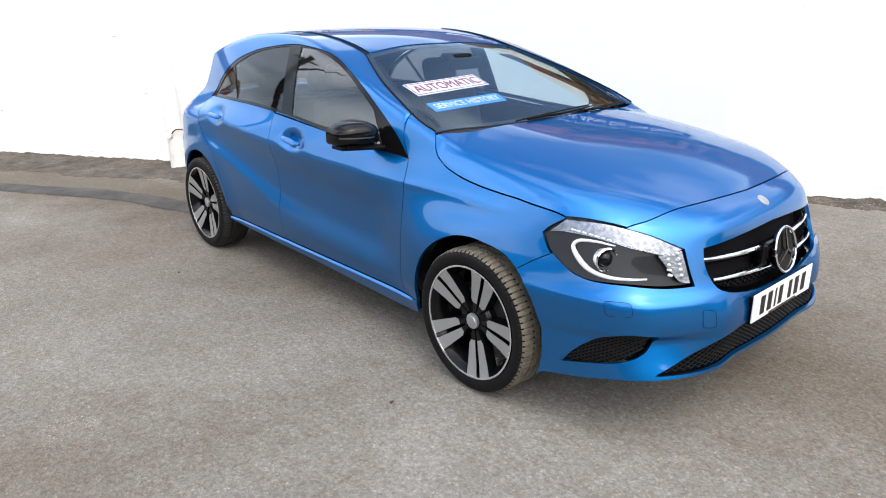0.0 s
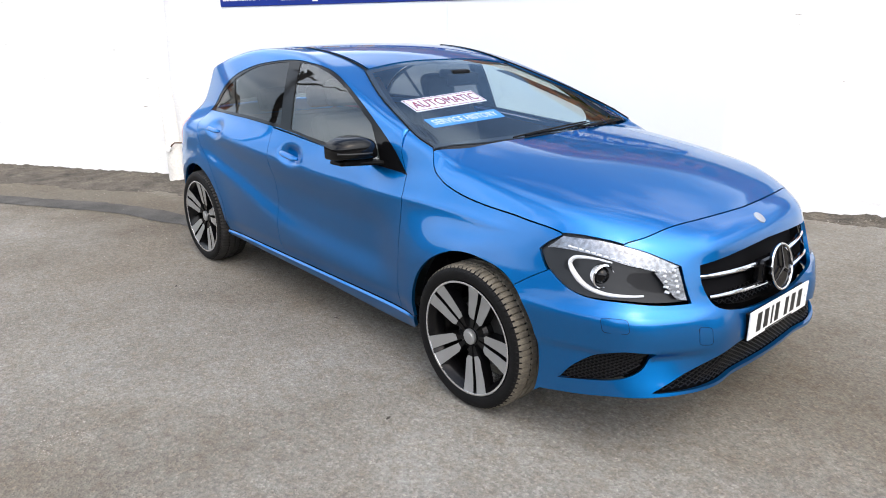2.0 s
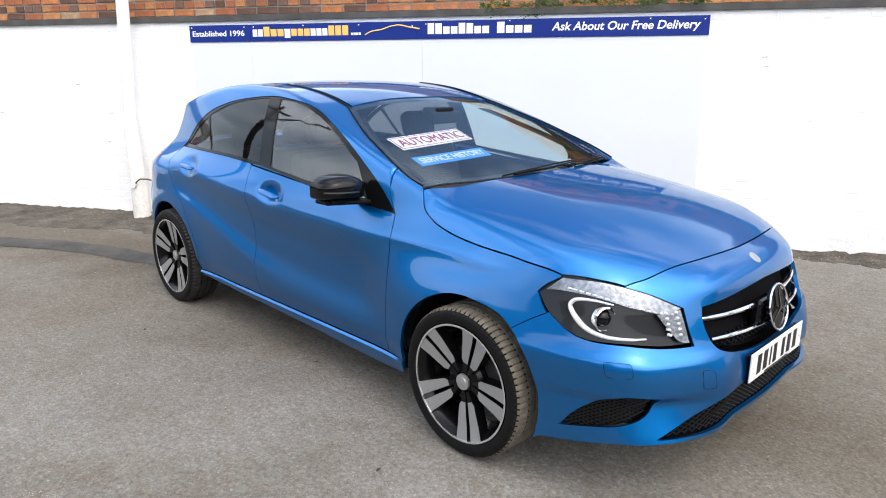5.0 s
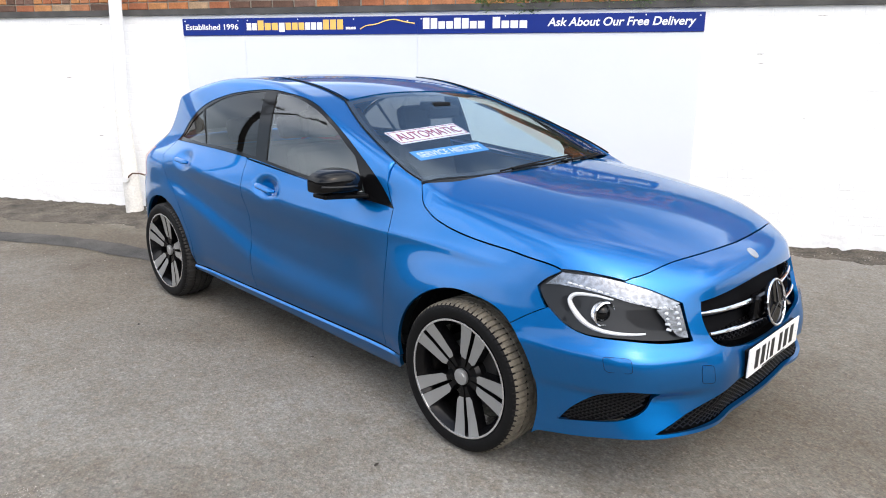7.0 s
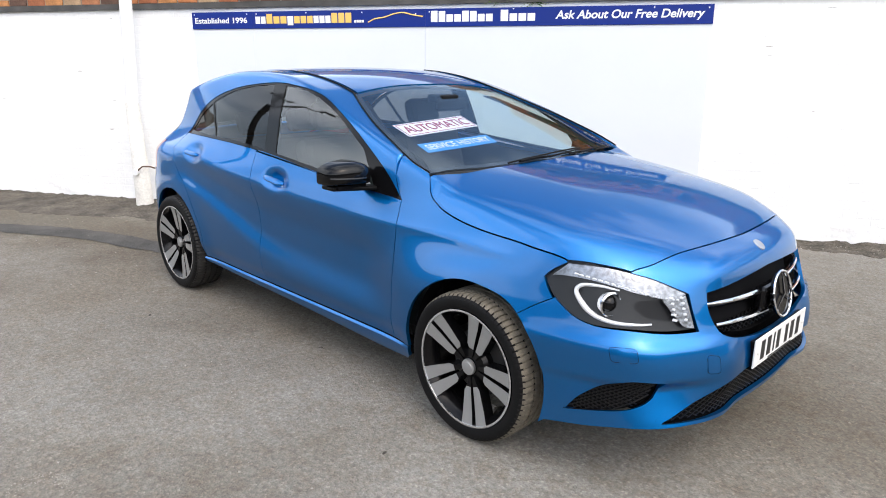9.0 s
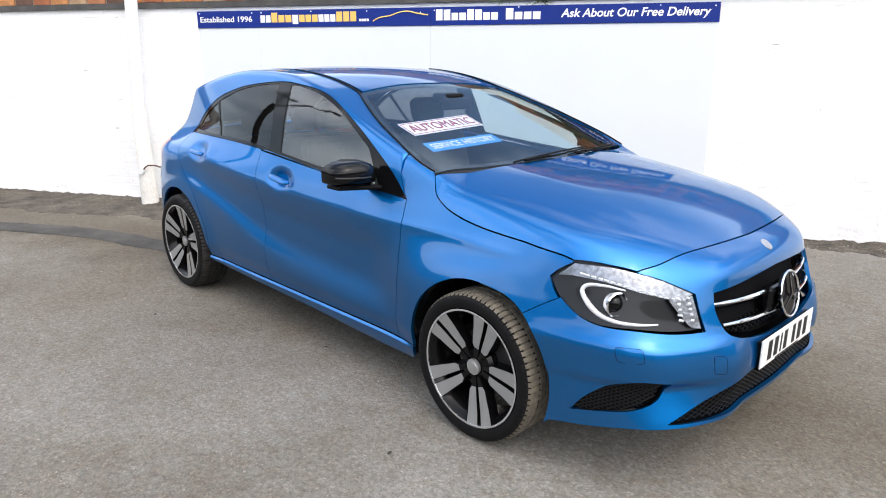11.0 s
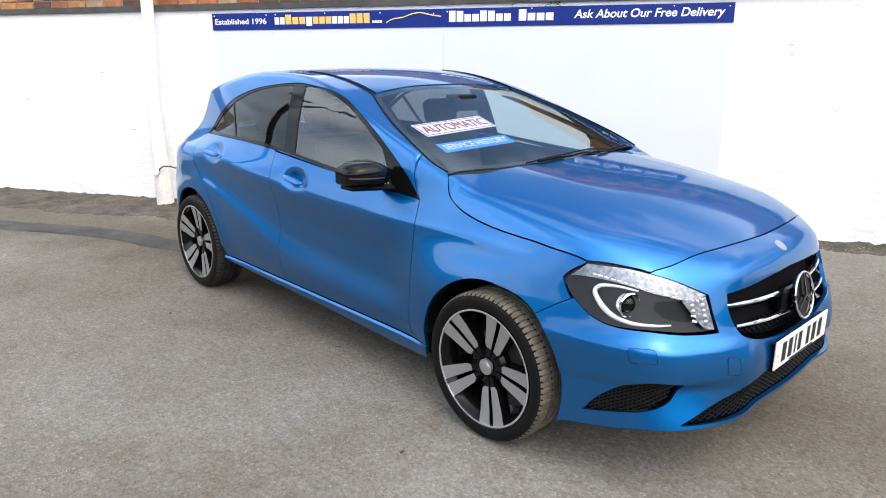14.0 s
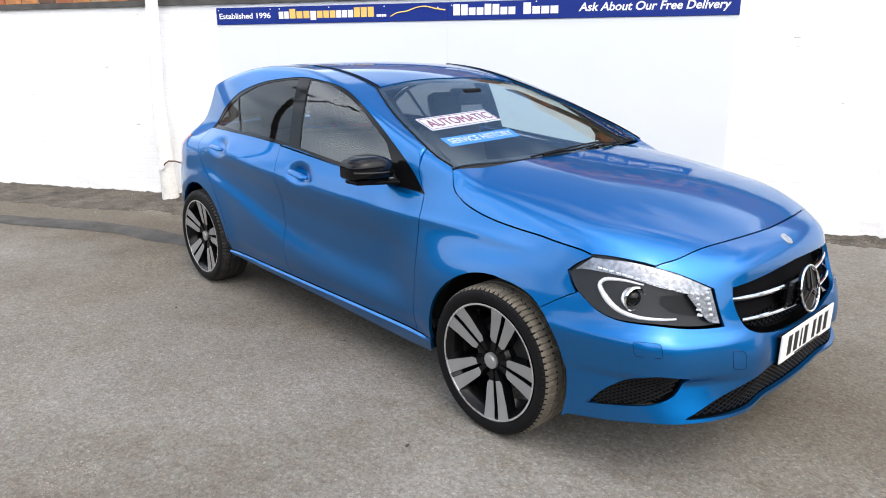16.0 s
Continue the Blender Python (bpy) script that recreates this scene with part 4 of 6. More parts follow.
front_pane = window([(*fl(-0.635, -0.80, 0.978), "c"), (*fl(-0.742, -0.755, 1.122), "c"), fl(-1.0, -0.70, 1.246), fl(-1.2, -0.68, 1.321), fl(-1.38, -0.67, 1.362), (*fl(-1.527, -0.665, 1.372), "c"), fl(-1.50, -0.72, 1.2), (*fl(-1.47, -0.81, 1.045), "c"), fl(-1.1, -0.82, 1.014)])
rear_pane = window([(*fl(-1.59, -0.81, 1.055), "c"), fl(-1.62, -0.72, 1.2), (*fl(-1.65, -0.665, 1.376), "c"), fl(-1.85, -0.67, 1.366), fl(-2.1, -0.68, 1.332), (*fl(-2.341, -0.69, 1.258), "c"), fl(-2.271, -0.73, 1.15), (*fl(-2.211, -0.78, 1.072), "c"), fl(-1.9, -0.79, 1.068)])
quarter_pane = window([(*fl(-2.227, -0.78, 1.072), "c"), fl(-2.287, -0.73, 1.15), (*fl(-2.357, -0.69, 1.245), "c"), fl(-2.50, -0.70, 1.165), (*fl(-2.60, -0.72, 1.072), "c"), fl(-2.4, -0.76, 1.072)])
panel("window_surround", "flank", DLO, PILLAR_BLACK, car, both=True, step=0.025, inset=0.003, holes=[front_pane, rear_pane, quarter_pane], gap=0.001)
for nm, pane, mat in (("front_window", front_pane, SIDE_GLASS), ("rear_window", rear_pane, TINTED), ("quarter_window", quarter_pane, TINTED)):
    for ob in panel(nm, "flank", pane, mat, car, both=True, step=0.05, inset=0.007, gap=-0.004, depth=0.004):
        ob.visible_shadow = False
# Front bumper with its openings.
lamp_low = [(0.394, -0.759, 0.834), (0.345, -0.785, 0.803), (0.322, -0.795, 0.775)]
LAMP_LOOP = joined(pts(to_front(lamp_top3)), pts(to_front([(0.591, -0.656, 0.817), (0.657, -0.608, 0.797), (0.746, -0.522, 0.747)])), pts(to_front([(0.746, -0.522, 0.747), (0.768, -0.521, 0.686), (0.792, -0.512, 0.618)])),
                   pts(to_front([(0.792, -0.512, 0.618), (0.73, -0.61, 0.618), (0.642, -0.707, 0.629), (0.518, -0.777, 0.637), (0.447, -0.79, 0.659), (0.376, -0.802, 0.709), (0.322, -0.795, 0.775)])), pts(to_front(lamp_low[::-1])), step=0.012)
GRILLE_HALF = pts(to_front([(0.822, 0.0, 0.765), (0.818, -0.15, 0.760), (0.81, -0.322, 0.751), (0.78, -0.449, 0.742)]))
GRILLE_LOW = pts(to_front([(0.78, -0.449, 0.742), (0.80, -0.458, 0.684), (0.831, -0.426, 0.605), (0.857, -0.385, 0.580), (0.883, -0.225, 0.548), (0.893, 0.0, 0.538)]))
flip = lambda line: [(-u, v) for u, v in line[::-1]]
GRILLE_LOOP = joined(GRILLE_HALF, GRILLE_LOW, flip(GRILLE_LOW), flip(GRILLE_HALF), step=0.015)
FOG_LOOP = joined(pts(to_front([(0.479, -0.84, 0.312), (0.516, -0.818, 0.367), (0.583, -0.78, 0.423), (0.685, -0.756, 0.458), (0.777, -0.673, 0.454)])), pts(to_front([(0.777, -0.673, 0.454), (0.731, -0.694, 0.389), (0.68, -0.755, 0.352), (0.576, -0.808, 0.329), (0.479, -0.84, 0.312)])), step=0.012)
LOW_TOP = pts(to_front([(0.783, -0.688, 0.308), (0.805, -0.612, 0.339), (0.838, -0.530, 0.376), (0.882, -0.40, 0.416), (0.895, -0.256, 0.428), (0.898, 0.0, 0.430)]))
LOW_BOTTOM = pts(to_front([(0.903, 0.0, 0.303), (0.903, -0.206, 0.305), (0.882, -0.43, 0.304), (0.85, -0.55, 0.305), (0.783, -0.688, 0.308)]))
LOW_LOOP = joined(LOW_TOP, flip(LOW_TOP), flip(LOW_BOTTOM), LOW_BOTTOM, step=0.015)
BUMP_LOW = pts(to_front([(0.40, -0.861, 0.239), (0.548, -0.83, 0.261), (0.68, -0.78, 0.284), (0.778, -0.703, 0.291), (0.822, -0.611, 0.291), (0.885, -0.417, 0.286), (0.91, -0.2, 0.284), (0.91, 0.0, 0.283)]))
SEAM = pts(to_front(place("flank", smooth_line([(0.370, 0.704), (0.31, 0.668), (0.2455, 0.6226)], 0.015))))
ARCH_F = pts(to_front(place("flank", [(0.382 * math.cos(radians(a)), 0.33 + 0.382 * math.sin(radians(a))) for a in np.linspace(50, -17, 14)])))
right_edge = [pts(to_front(bonnet_front3[::-1])), pts(to_front([(0.591, -0.656, 0.817), (0.657, -0.608, 0.797), (0.746, -0.522, 0.747)])), pts(to_front([(0.746, -0.522, 0.747), (0.768, -0.521, 0.686), (0.792, -0.512, 0.618)])),
              pts(to_front([(0.792, -0.512, 0.618), (0.73, -0.61, 0.618), (0.642, -0.707, 0.629), (0.518, -0.777, 0.637), (0.447, -0.79, 0.659), (0.376, -0.802, 0.709)])), SEAM, ARCH_F, BUMP_LOW]
bumper_line = joined(*right_edge, *[flip(l) for l in right_edge[::-1]], step=0.015)
front_bumper = panel("front_bumper", "front", bumper_line, PAINT, car, holes=[GRILLE_LOOP, FOG_LOOP, np.array(flip(FOG_LOOP)), LOW_LOOP], step=0.013)
for nm, loop, ins in (("grille_backing", GRILLE_LOOP, 0.06), ("intake_backing", LOW_LOOP, 0.055), ("intake_backing", FOG_LOOP, 0.045), ("intake_backing", np.array(flip(FOG_LOOP)), 0.045)):
    panel(nm, "front", loop, DARK, front_bumper, inset=ins, gap=-0.02 if loop is LOW_LOOP else -0.004, step=0.04, depth=-(ins - (0.006 if loop is LOW_LOOP else 0.028)))
for loop in (LAMP_LOOP, np.array(flip(LAMP_LOOP))):
    lamp = panel("headlight", "front", loop, LAMP_DARK, car, inset=0.030, gap=-0.002, step=0.03, depth=0.004)
    lens = panel("lens", "front", loop, CLEAR, lamp, inset=0.001, gap=0.0015, step=0.025, depth=0.02)
    lens.visible_shadow = False
# Rear end.
tail = joined([(-0.66, 0.64), (0.66, 0.64)], [(0.66, 0.64), (0.69, 0.8), (0.67, 0.95), (0.58, 1.05)], [(0.58, 1.05), (0.0, 1.07), (-0.58, 1.05)], [(-0.58, 1.05), (-0.67, 0.95), (-0.69, 0.8), (-0.66, 0.64)])
panel("tailgate", "rear", tail, PAINT, car, step=0.05)
rear_glass = joined([(-0.58, 1.055), (0.0, 1.075), (0.58, 1.055)], [(0.58, 1.055), (0.52, 1.2), (0.45, 1.32)], [(0.45, 1.32), (0.0, 1.34), (-0.45, 1.32)], [(-0.45, 1.32), (-0.52, 1.2), (-0.58, 1.055)])
panel("rear_screen", "rear", rear_glass, TINTED, car, step=0.06, inset=0.004, depth=0.004).visible_shadow = False

# Wheels: tyres with cut treads, black rims with machined double spokes.
def tyre_mesh(steps=560):
    half = [(0.251, 0.090), (0.256, 0.101), (0.264, 0.1035), (0.280, 0.107), (0.296, 0.1045), (0.306, 0.097), (0.3135, 0.086), (0.3172, 0.068)]
    prof = [(r, -y) for r, y in half]
    for g in (-0.040, 0.0, 0.040):
        prof += [(0.3185, g - 0.006), (0.3110, g - 0.004), (0.3110, g + 0.004), (0.3185, g + 0.006)]
    prof += [(r, y) for r, y in half[::-1]]
    prof += [(0.225, 0.07), (0.225, -0.07), (0.251, -0.090)]
    verts, faces, n = [], [], len(prof)
    for s in range(steps):
        a = 2 * math.pi * s / steps
        cut = 0.006 if s % 7 == 0 else 0.0
        for i, (r, y) in enumerate(prof):
            q = r - (cut if 0.305 < r < 0.3186 and (abs(y) > 0.012) else 0)
            verts.append((q * math.cos(a), y, q * math.sin(a)))
    for s in range(steps):
        t = (s + 1) % steps
        for i in range(n - 1):
            faces.append((s * n + i, t * n + i, t * n + i + 1, s * n + i + 1))
    return verts, faces


def spoke_mesh(angle, sign, top):
    """One half of a double spoke, from the hub to the rim; top: its machined face alone."""
    out, inn = [], []
    c, s = math.cos(radians(angle)), math.sin(radians(angle))
    # distance from the axis, inner edge and outer edge off the pair's midline, outward reach
    rows = [(0.045, 0.003, 0.016, 0.067), (0.075, 0.004, 0.026, 0.070), (0.105, 0.006, 0.044, 0.0745), (0.14, 0.007, 0.051, 0.080), (0.19, 0.008, 0.061, 0.087), (0.232, 0.009, 0.069, 0.096), (0.2475, 0.009, 0.072, 0.099)]
    if top:
        rows = [(0.088, 0.007, 0.030, 0.0730)] + [(r, a + 0.002, b - 0.002, y + 0.0012) for r, a, b, y in rows[2:]]
    verts, faces = [], []
    for r, a, b, y in rows:
        for w, d in ((a, y), (b, y), (b, y - (0.002 if top else 0.05)), (a, y - (0.002 if top else 0.05))):
            lx = math.sqrt(max(r * r - (w * 0.9) ** 2, 0))
            verts.append((lx * c - sign * w * s, -d, lx * s + sign * w * c))
    for i in range(len(rows) - 1):
        for k in range(4):
            l = (k + 1) % 4
            f = (i * 4 + k, i * 4 + l, i * 4 + 4 + l, i * 4 + 4 + k)
            faces.append(f if sign > 0 else f[::-1])
    e = (len(rows) - 1) * 4
    faces += [(3, 2, 1, 0), (e, e + 1, e + 2, e + 3)] if sign > 0 else [(0, 1, 2, 3), (e + 3, e + 2, e + 1, e)]
    return verts, faces


def wheel(m, turn, tread):
    v, f = lathe([(0.2515, -0.094), (0.2495, -0.1015), (0.2455, -0.1015), (0.240, -0.093), (0.222, -0.075), (0.212, -0.02), (0.208, 0.05), (0.225, 0.085)], 96)
    w = mesh_part("wheel", v, [q[::-1] for q in f], RIM_BLACK, car, "gloss black alloy wheel with machined double spokes", True, 0.9)
    w.matrix_local = m
    v, f = tyre_mesh()
    ty = mesh_part("tyre", v, f, RUBBER, w, "low-profile tyre with light and shade in its tread colour", True, 0.5)
    ty.data.materials.append(tread)
    for p in ty.data.polygons:
        p.material_index = int(min(math.hypot(ty.data.vertices[i].co.x, ty.data.vertices[i].co.z) for i in p.vertices) > 0.3057)
    v, f = lathe([(0.2512, -0.1022), (0.2475, -0.1032), (0.2430, -0.1022), (0.2427, -0.0985)], 96)
    mesh_part("rim_lip", v, [q[::-1] for q in f], RIM_EDGE, w, "machined rim edge", True)
    for k in range(5):
        for sign in (1, -1):
            v, f = spoke_mesh(turn + 72 * k, sign, False)
            sp = mesh_part("spoke", v, f, RIM_BLACK, w)
            v, f = spoke_mesh(turn + 72 * k, sign, True)
            sp.data.materials.append(SILVER)
            bm = bmesh.new()
            bm.from_mesh(sp.data)
            vs = [bm.verts.new(q) for q in v]
            for q in f:
                bm.faces.new([vs[i] for i in q]).material_index = 1
            bm.to_mesh(sp.data)
            bm.free()
    v, f = lathe([(0.0, -0.074), (0.020, -0.074), (0.030, -0.0725), (0.0335, -0.069), (0.036, -0.060), (0.070, -0.052), (0.082, -0.035), (0.082, 0.0)], 40)
    mesh_part("hub", v, [q[::-1] for q in f], RIM_BLACK, w, "", True, 0.5)
    v, f = lathe([(0.0, -0.0805), (0.018, -0.080), (0.0215, -0.0792), (0.0225, -0.0775), (0.0335, -0.0765), (0.0345, -0.066)], 40)
    mesh_part("hub_cap", v, [q[::-1] for q in f], SILVER, w, "grey hub cap", True, 0.5)
    for k in range(5):
        a = radians(turn + 36 + 72 * k)
        v, f = tube([(0.056 * math.cos(a), y, 0.056 * math.sin(a)) for y in (-0.03, -0.048)], 0.009, 6)
        mesh_part("wheel_bolt", v, f, BLACK_PLASTIC, w)
    v, f = lathe([(0.06, -0.005), (0.142, -0.005), (0.142, 0.012), (0.06, 0.012)], 48)
    mesh_part("brake_disc", v, [q[::-1] for q in f], material("brake_iron", (0.10, 0.10, 0.10), 0.45, 0.8), w, "", True, 0.5)
    return w


for cx, turn, tread in ((0.0, 69, LIT_TREAD), (-WHEELBASE, 82, SHADED_TREAD)):
    wheel(pose(cx, -0.7765, HUB_Z), turn, tread)
    wheel(pose(cx, 0.7765, HUB_Z, 0, 0, 180), turn + 20, tread)

# Wheel housings and the underside.
for cx in (0.0, -WHEELBASE):
    for s in (-1, 1):
        ring = [(cx + 0.385 * math.cos(radians(a)), 0.33 + 0.385 * math.sin(radians(a))) for a in np.linspace(-13, 193, 30)]
        v = [(x, s * y, z) for x, z in ring for y in (0.79, 0.50)] + [(cx, s * 0.50, 0.33)]
        f = [(2 * i, 2 * i + 1, 2 * i + 3, 2 * i + 2) for i in range(29)] + [(2 * i + 1, 60, 2 * i + 3) for i in range(29)]
        mesh_part("wheel_housing", v, f, DARK, car, "", True)
bm = bmesh.new()
box(bm, -3.25, 0.58, -0.48, 0.48, 0.19, 0.30, 0.03)
box(bm, -2.28, -0.40, -0.78, 0.78, 0.205, 0.30, 0.03)
box(bm, 0.40, 0.78, -0.50, 0.50, 0.25, 0.52, 0.03)
box(bm, 0.50, 0.77, -0.50, 0.50, 0.285, 0.45, 0.03)
part("underside", bm, DARK, car)

# Headlight insides.
def left_of(loop):
    return np.array(flip([tuple(p) for p in loop]))


def front_line(points, step=0.01):
    return smooth_line(pts(to_front(points)), step)


led_band = joined(pts(to_front([(0.352, -0.790, 0.784), (0.40, -0.775, 0.789), (0.481, -0.742, 0.785), (0.554, -0.712, 0.773), (0.627, -0.667, 0.752), (0.681, -0.621, 0.738), (0.708, -0.591, 0.727)])),
                  pts(to_front([(0.708, -0.591, 0.727), (0.742, -0.535, 0.741)])), pts(to_front([(0.744, -0.525, 0.745), (0.656, -0.609, 0.795), (0.591, -0.657, 0.815), (0.52, -0.701, 0.829), (0.400, -0.760, 0.832)])), pts(to_front([(0.400, -0.760, 0.832), (0.352, -0.790, 0.784)])), step=0.012)
led_tip = joined(pts(to_front([(0.695, -0.605, 0.728), (0.74, -0.57, 0.66), (0.762, -0.553, 0.634), (0.785, -0.522, 0.627)])), pts(to_front([(0.785, -0.522, 0.627), (0.768, -0.528, 0.686), (0.745, -0.530, 0.740)])), pts(to_front([(0.745, -0.530, 0.740), (0.695, -0.605, 0.728)])), step=0.012)
guide = front_line([(0.580, -0.700, 0.757), (0.516, -0.732, 0.767), (0.455, -0.758, 0.762), (0.441, -0.765, 0.743), (0.472, -0.772, 0.704), (0.514, -0.765, 0.671), (0.572, -0.746, 0.651), (0.655, -0.687, 0.644), (0.690, -0.650, 0.645)])
bands = [smooth_line(pts(to_front([(0.44, -0.76, 0.800), (0.50, -0.735, 0.790), (0.60, -0.682, 0.767), (0.69, -0.61, 0.737), (0.730, -0.560, 0.728)])), 0.024)]
lamps = [o for o in bpy.data.objects if o.name.startswith("headlight")]
for lamp, s in zip(lamps, (1, -1)):
    side = (lambda q: q) if s == 1 else (lambda q: left_of(q))
    panel("light_band", "front", side(led_band), REFLECTOR, lamp, "silver daytime light band", inset=0.008, gap=0.0, step=0.02, depth=0.014)
    panel("light_band", "front", side(led_tip), REFLECTOR, lamp, "silver daytime light band", inset=0.007, gap=0.0, step=0.02, depth=0.014)
    g = place("front", side(guide), inset=0.017)
    v, f = tube(g, np.concatenate([np.linspace(0.003, 0.0105, len(g) // 2), np.linspace(0.0105, 0.0035, len(g) - len(g) // 2)]), 8)
    mesh_part("light_guide", v, f, LED_WHITE, lamp, "white curved light guide", True)
    for q in bands[0]:
        c = place("front", [(s * q[0], q[1])], inset=0.005)[0]
        v, f = tube([c - Vector((0.012, 0, 0)), c + Vector((0.004, 0, 0))], [0.0048, 0.003], 8)
        mesh_part("led_cell", v, f, LED_WHITE, lamp, "", True, 0.5)
    for k in range(5):
        for col in range(2):
            w = 0.735 - 0.019 * k
            c = place("front", [(s * to_front((0.742 + 0.006 * k - 0.028 * col, -0.548 + 0.0 * k - 0.03 * col, w))[0][0], w)], inset=0.004)[0]
            v, f = tube([c - Vector((0.012, 0, 0)), c + Vector((0.004, 0, 0))], [0.0065, 0.0045], 8, flat=0.6)
            mesh_part("led_cell", v, f, LED_WHITE, lamp, "", True, 0.5)
    c = place("front", [(s * to_front((0.558, -0.727, 0.709))[0][0], 0.709)], inset=0.024)[0]
    aim = Vector((0.93, -0.36 * s, 0.0)).normalized()
    turn = aim.to_track_quat("Y", "Z").to_matrix().to_4x4()
    turn.translation = c
    v, f = lathe([(0.044, -0.01), (0.046, 0.012), (0.041, 0.016), (0.038, 0.012), (0.036, -0.004)], 32)
    mesh_part("projector_ring", [turn @ Vector(q) for q in v], f, CHROME, lamp, "chrome lamp ring", True)
    v, f = lathe([(0.0005, 0.022), (0.012, 0.020), (0.022, 0.014), (0.030, 0.004), (0.034, -0.010)], 24)
    mesh_part("projector", [turn @ Vector(q) for q in v], f, BLACK_GLOSS, lamp, "dark projector lens", True)

# Grille: louvres, ring and mesh.
grille = [o for o in bpy.data.objects if o.name.startswith("grille_backing")][0]


def lattice(name, loop, parent, du, dz, inset, thick, slope=1.0):
    """A mesh of crossing bars within an outline."""
    lo, hi = loop.min(0), loop.max(0)
    verts, faces = [], []
    span = (hi[0] - lo[0]) + (hi[1] - lo[1]) / max(slope, 0.05)
    for sgn in (1, -1):
        start = lo[0] - span if sgn > 0 else lo[0]
        for k in range(int(2 * span / du) + 2):
            u0 = start + k * du
            zz = np.arange(lo[1], hi[1], 0.006)
            uu = u0 + sgn * (zz - lo[1]) / slope
            q = np.stack([uu, zz], 1)
            ok = inside(loop, q)
            run = []
            for i in range(len(q) + 1):
                if i < len(q) and ok[i]:
                    run.append(q[i])
                elif run:
                    if len(run) > 1:
                        p = place("front", np.array([run[0], run[len(run) // 2], run[-1]] if len(run) > 2 else [run[0], run[-1]]), inset=inset)
                        v, f = tube(p, thick, 4)
                        faces += [tuple(i + len(verts) for i in t) for t in f]
                        verts += v
                    run = []
    return mesh_part(name, verts, faces, MESH_BLACK, parent)


low_part = joined(GRILLE_LOW[2:], flip(GRILLE_LOW[2:]), [flip(GRILLE_LOW[2:])[-1], GRILLE_LOW[2]])
lattice("grille_mesh", low_part, grille, 0.030, 0.02, 0.050, 0.0022, 0.7)
backs = [o for o in bpy.data.objects if o.name.startswith("intake_backing")]
lattice("intake_mesh", LOW_LOOP, backs[0], 0.027, 0.02, 0.018, 0.0025, 0.62)
lattice("intake_mesh", FOG_LOOP, backs[1], 0.023, 0.02, 0.022, 0.0025, 0.55)
lattice("intake_mesh", left_of(FOG_LOOP), backs[2], 0.023, 0.02, 0.022, 0.0025, 0.55)
for s in (1, -1):
    for (a, b, r) in (((0.79, -0.458, 0.700), (0.872, -0.06, 0.675), 0.0125), ((0.824, -0.424, 0.622), (0.884, -0.05, 0.601), 0.0115)):
        q = front_line([a, ((a[0] + b[0]) / 2 + 0.012, (a[1] + b[1]) / 2, (a[2] + b[2]) / 2 - 0.002), b], 0.03) * np.array([s, 1])
        p = place("front", q, inset=0.014)
        rad = np.linspace(0.006, r, len(p))
        v, f = tube(p + np.array([0, 0, -0.004]), rad * 1.5, 10, flat=0.8)
        mesh_part("louvre", [(x - 0.02, y, z - 0.012) for x, y, z in v], f, BLACK_GLOSS, grille, "gloss black grille louvre", True)
        v, f = tube(p, rad, 10)
        mesh_part("louvre_trim", v, f, CHROME, grille, "chrome louvre edge", True)
    box_part("louvre_mount", (0.815, 0.86, s * 0.055 - 0.05, s * 0.055 + 0.05, 0.60, 0.70), BLACK_GLOSS, grille, bevel=0.015)
lean = Matrix.Translation((0.888, 0, 0.662)) @ Matrix.Rotation(radians(-12), 4, "Y")
v, f = tube([(0, 0.089 * math.cos(a), 0.089 * math.sin(a)) for a in np.linspace(0, 2 * math.pi, 48, endpoint=False)], 0.0050, 10, True)
mesh_part("front_ring", [lean @ Vector(q) for q in v], f, CHROME, grille, "round chrome emblem", True)
v, f = lathe([(0.0, 0.0), (0.083, 0.0), (0.083, 0.012)], 40)
mesh_part("ring_backing", [lean @ Vector((y * -1 - 0.004, x, z)) for x, y, z in v], f, BLACK_GLOSS, grille, "", True)
for k in range(3):
    a = radians(90 + 120 * k)
    v, f = tube([(0.006, 0.0, 0.0), (0.004, 0.083 * math.cos(a), 0.083 * math.sin(a))], [0.006, 0.0025], 4)
    mesh_part("emblem_arm", [lean @ Vector(q) for q in v], f, SMOKED, grille, "")
p = place("top", [(0.775, 0.0)])[0]
nn = Vector(field_normal(np.array([p]))[0])
m = nn.to_track_quat("Y", "Z").to_matrix().to_4x4()
m.translation = p
v, f = lathe([(0.0, 0.004), (0.020, 0.0038), (0.026, 0.002), (0.027, -0.003)], 32)
mesh_part("bonnet_badge", [m @ Vector(q) for q in v], f, SILVER, car, "small round silver badge", True, 0.6)

# Number plate, its writing as plain bars.
plate = box_part("number_plate", (0.900, 0.906, -0.262, 0.262, 0.428, 0.541), PLATE_WHITE, car, "white front number plate with dark bars", 0.002)
for k, (y, w) in enumerate(((-0.185, 0.05), (-0.125, 0.05), (-0.075, 0.018), (-0.03, 0.045), (0.055, 0.04), (0.115, 0.05), (0.18, 0.05))):
    box_part("plate_bar", (0.9055, 0.9073, y - w * 0.36, y + w * 0.36, 0.447, 0.524), PLATE_BLACK, plate, bevel=0.0)
box_part("plate_bar", (0.9055, 0.9071, -0.12, 0.12, 0.4315, 0.4375), PLATE_BLACK, plate, bevel=0.0)
for y in (-0.235, 0.235):
    v, f = tube([(0.905, y, 0.485), (0.910, y, 0.485)], 0.006, 8)
    mesh_part("plate_screw", v, f, PLATE_WHITE, plate, "", True, 0.5)
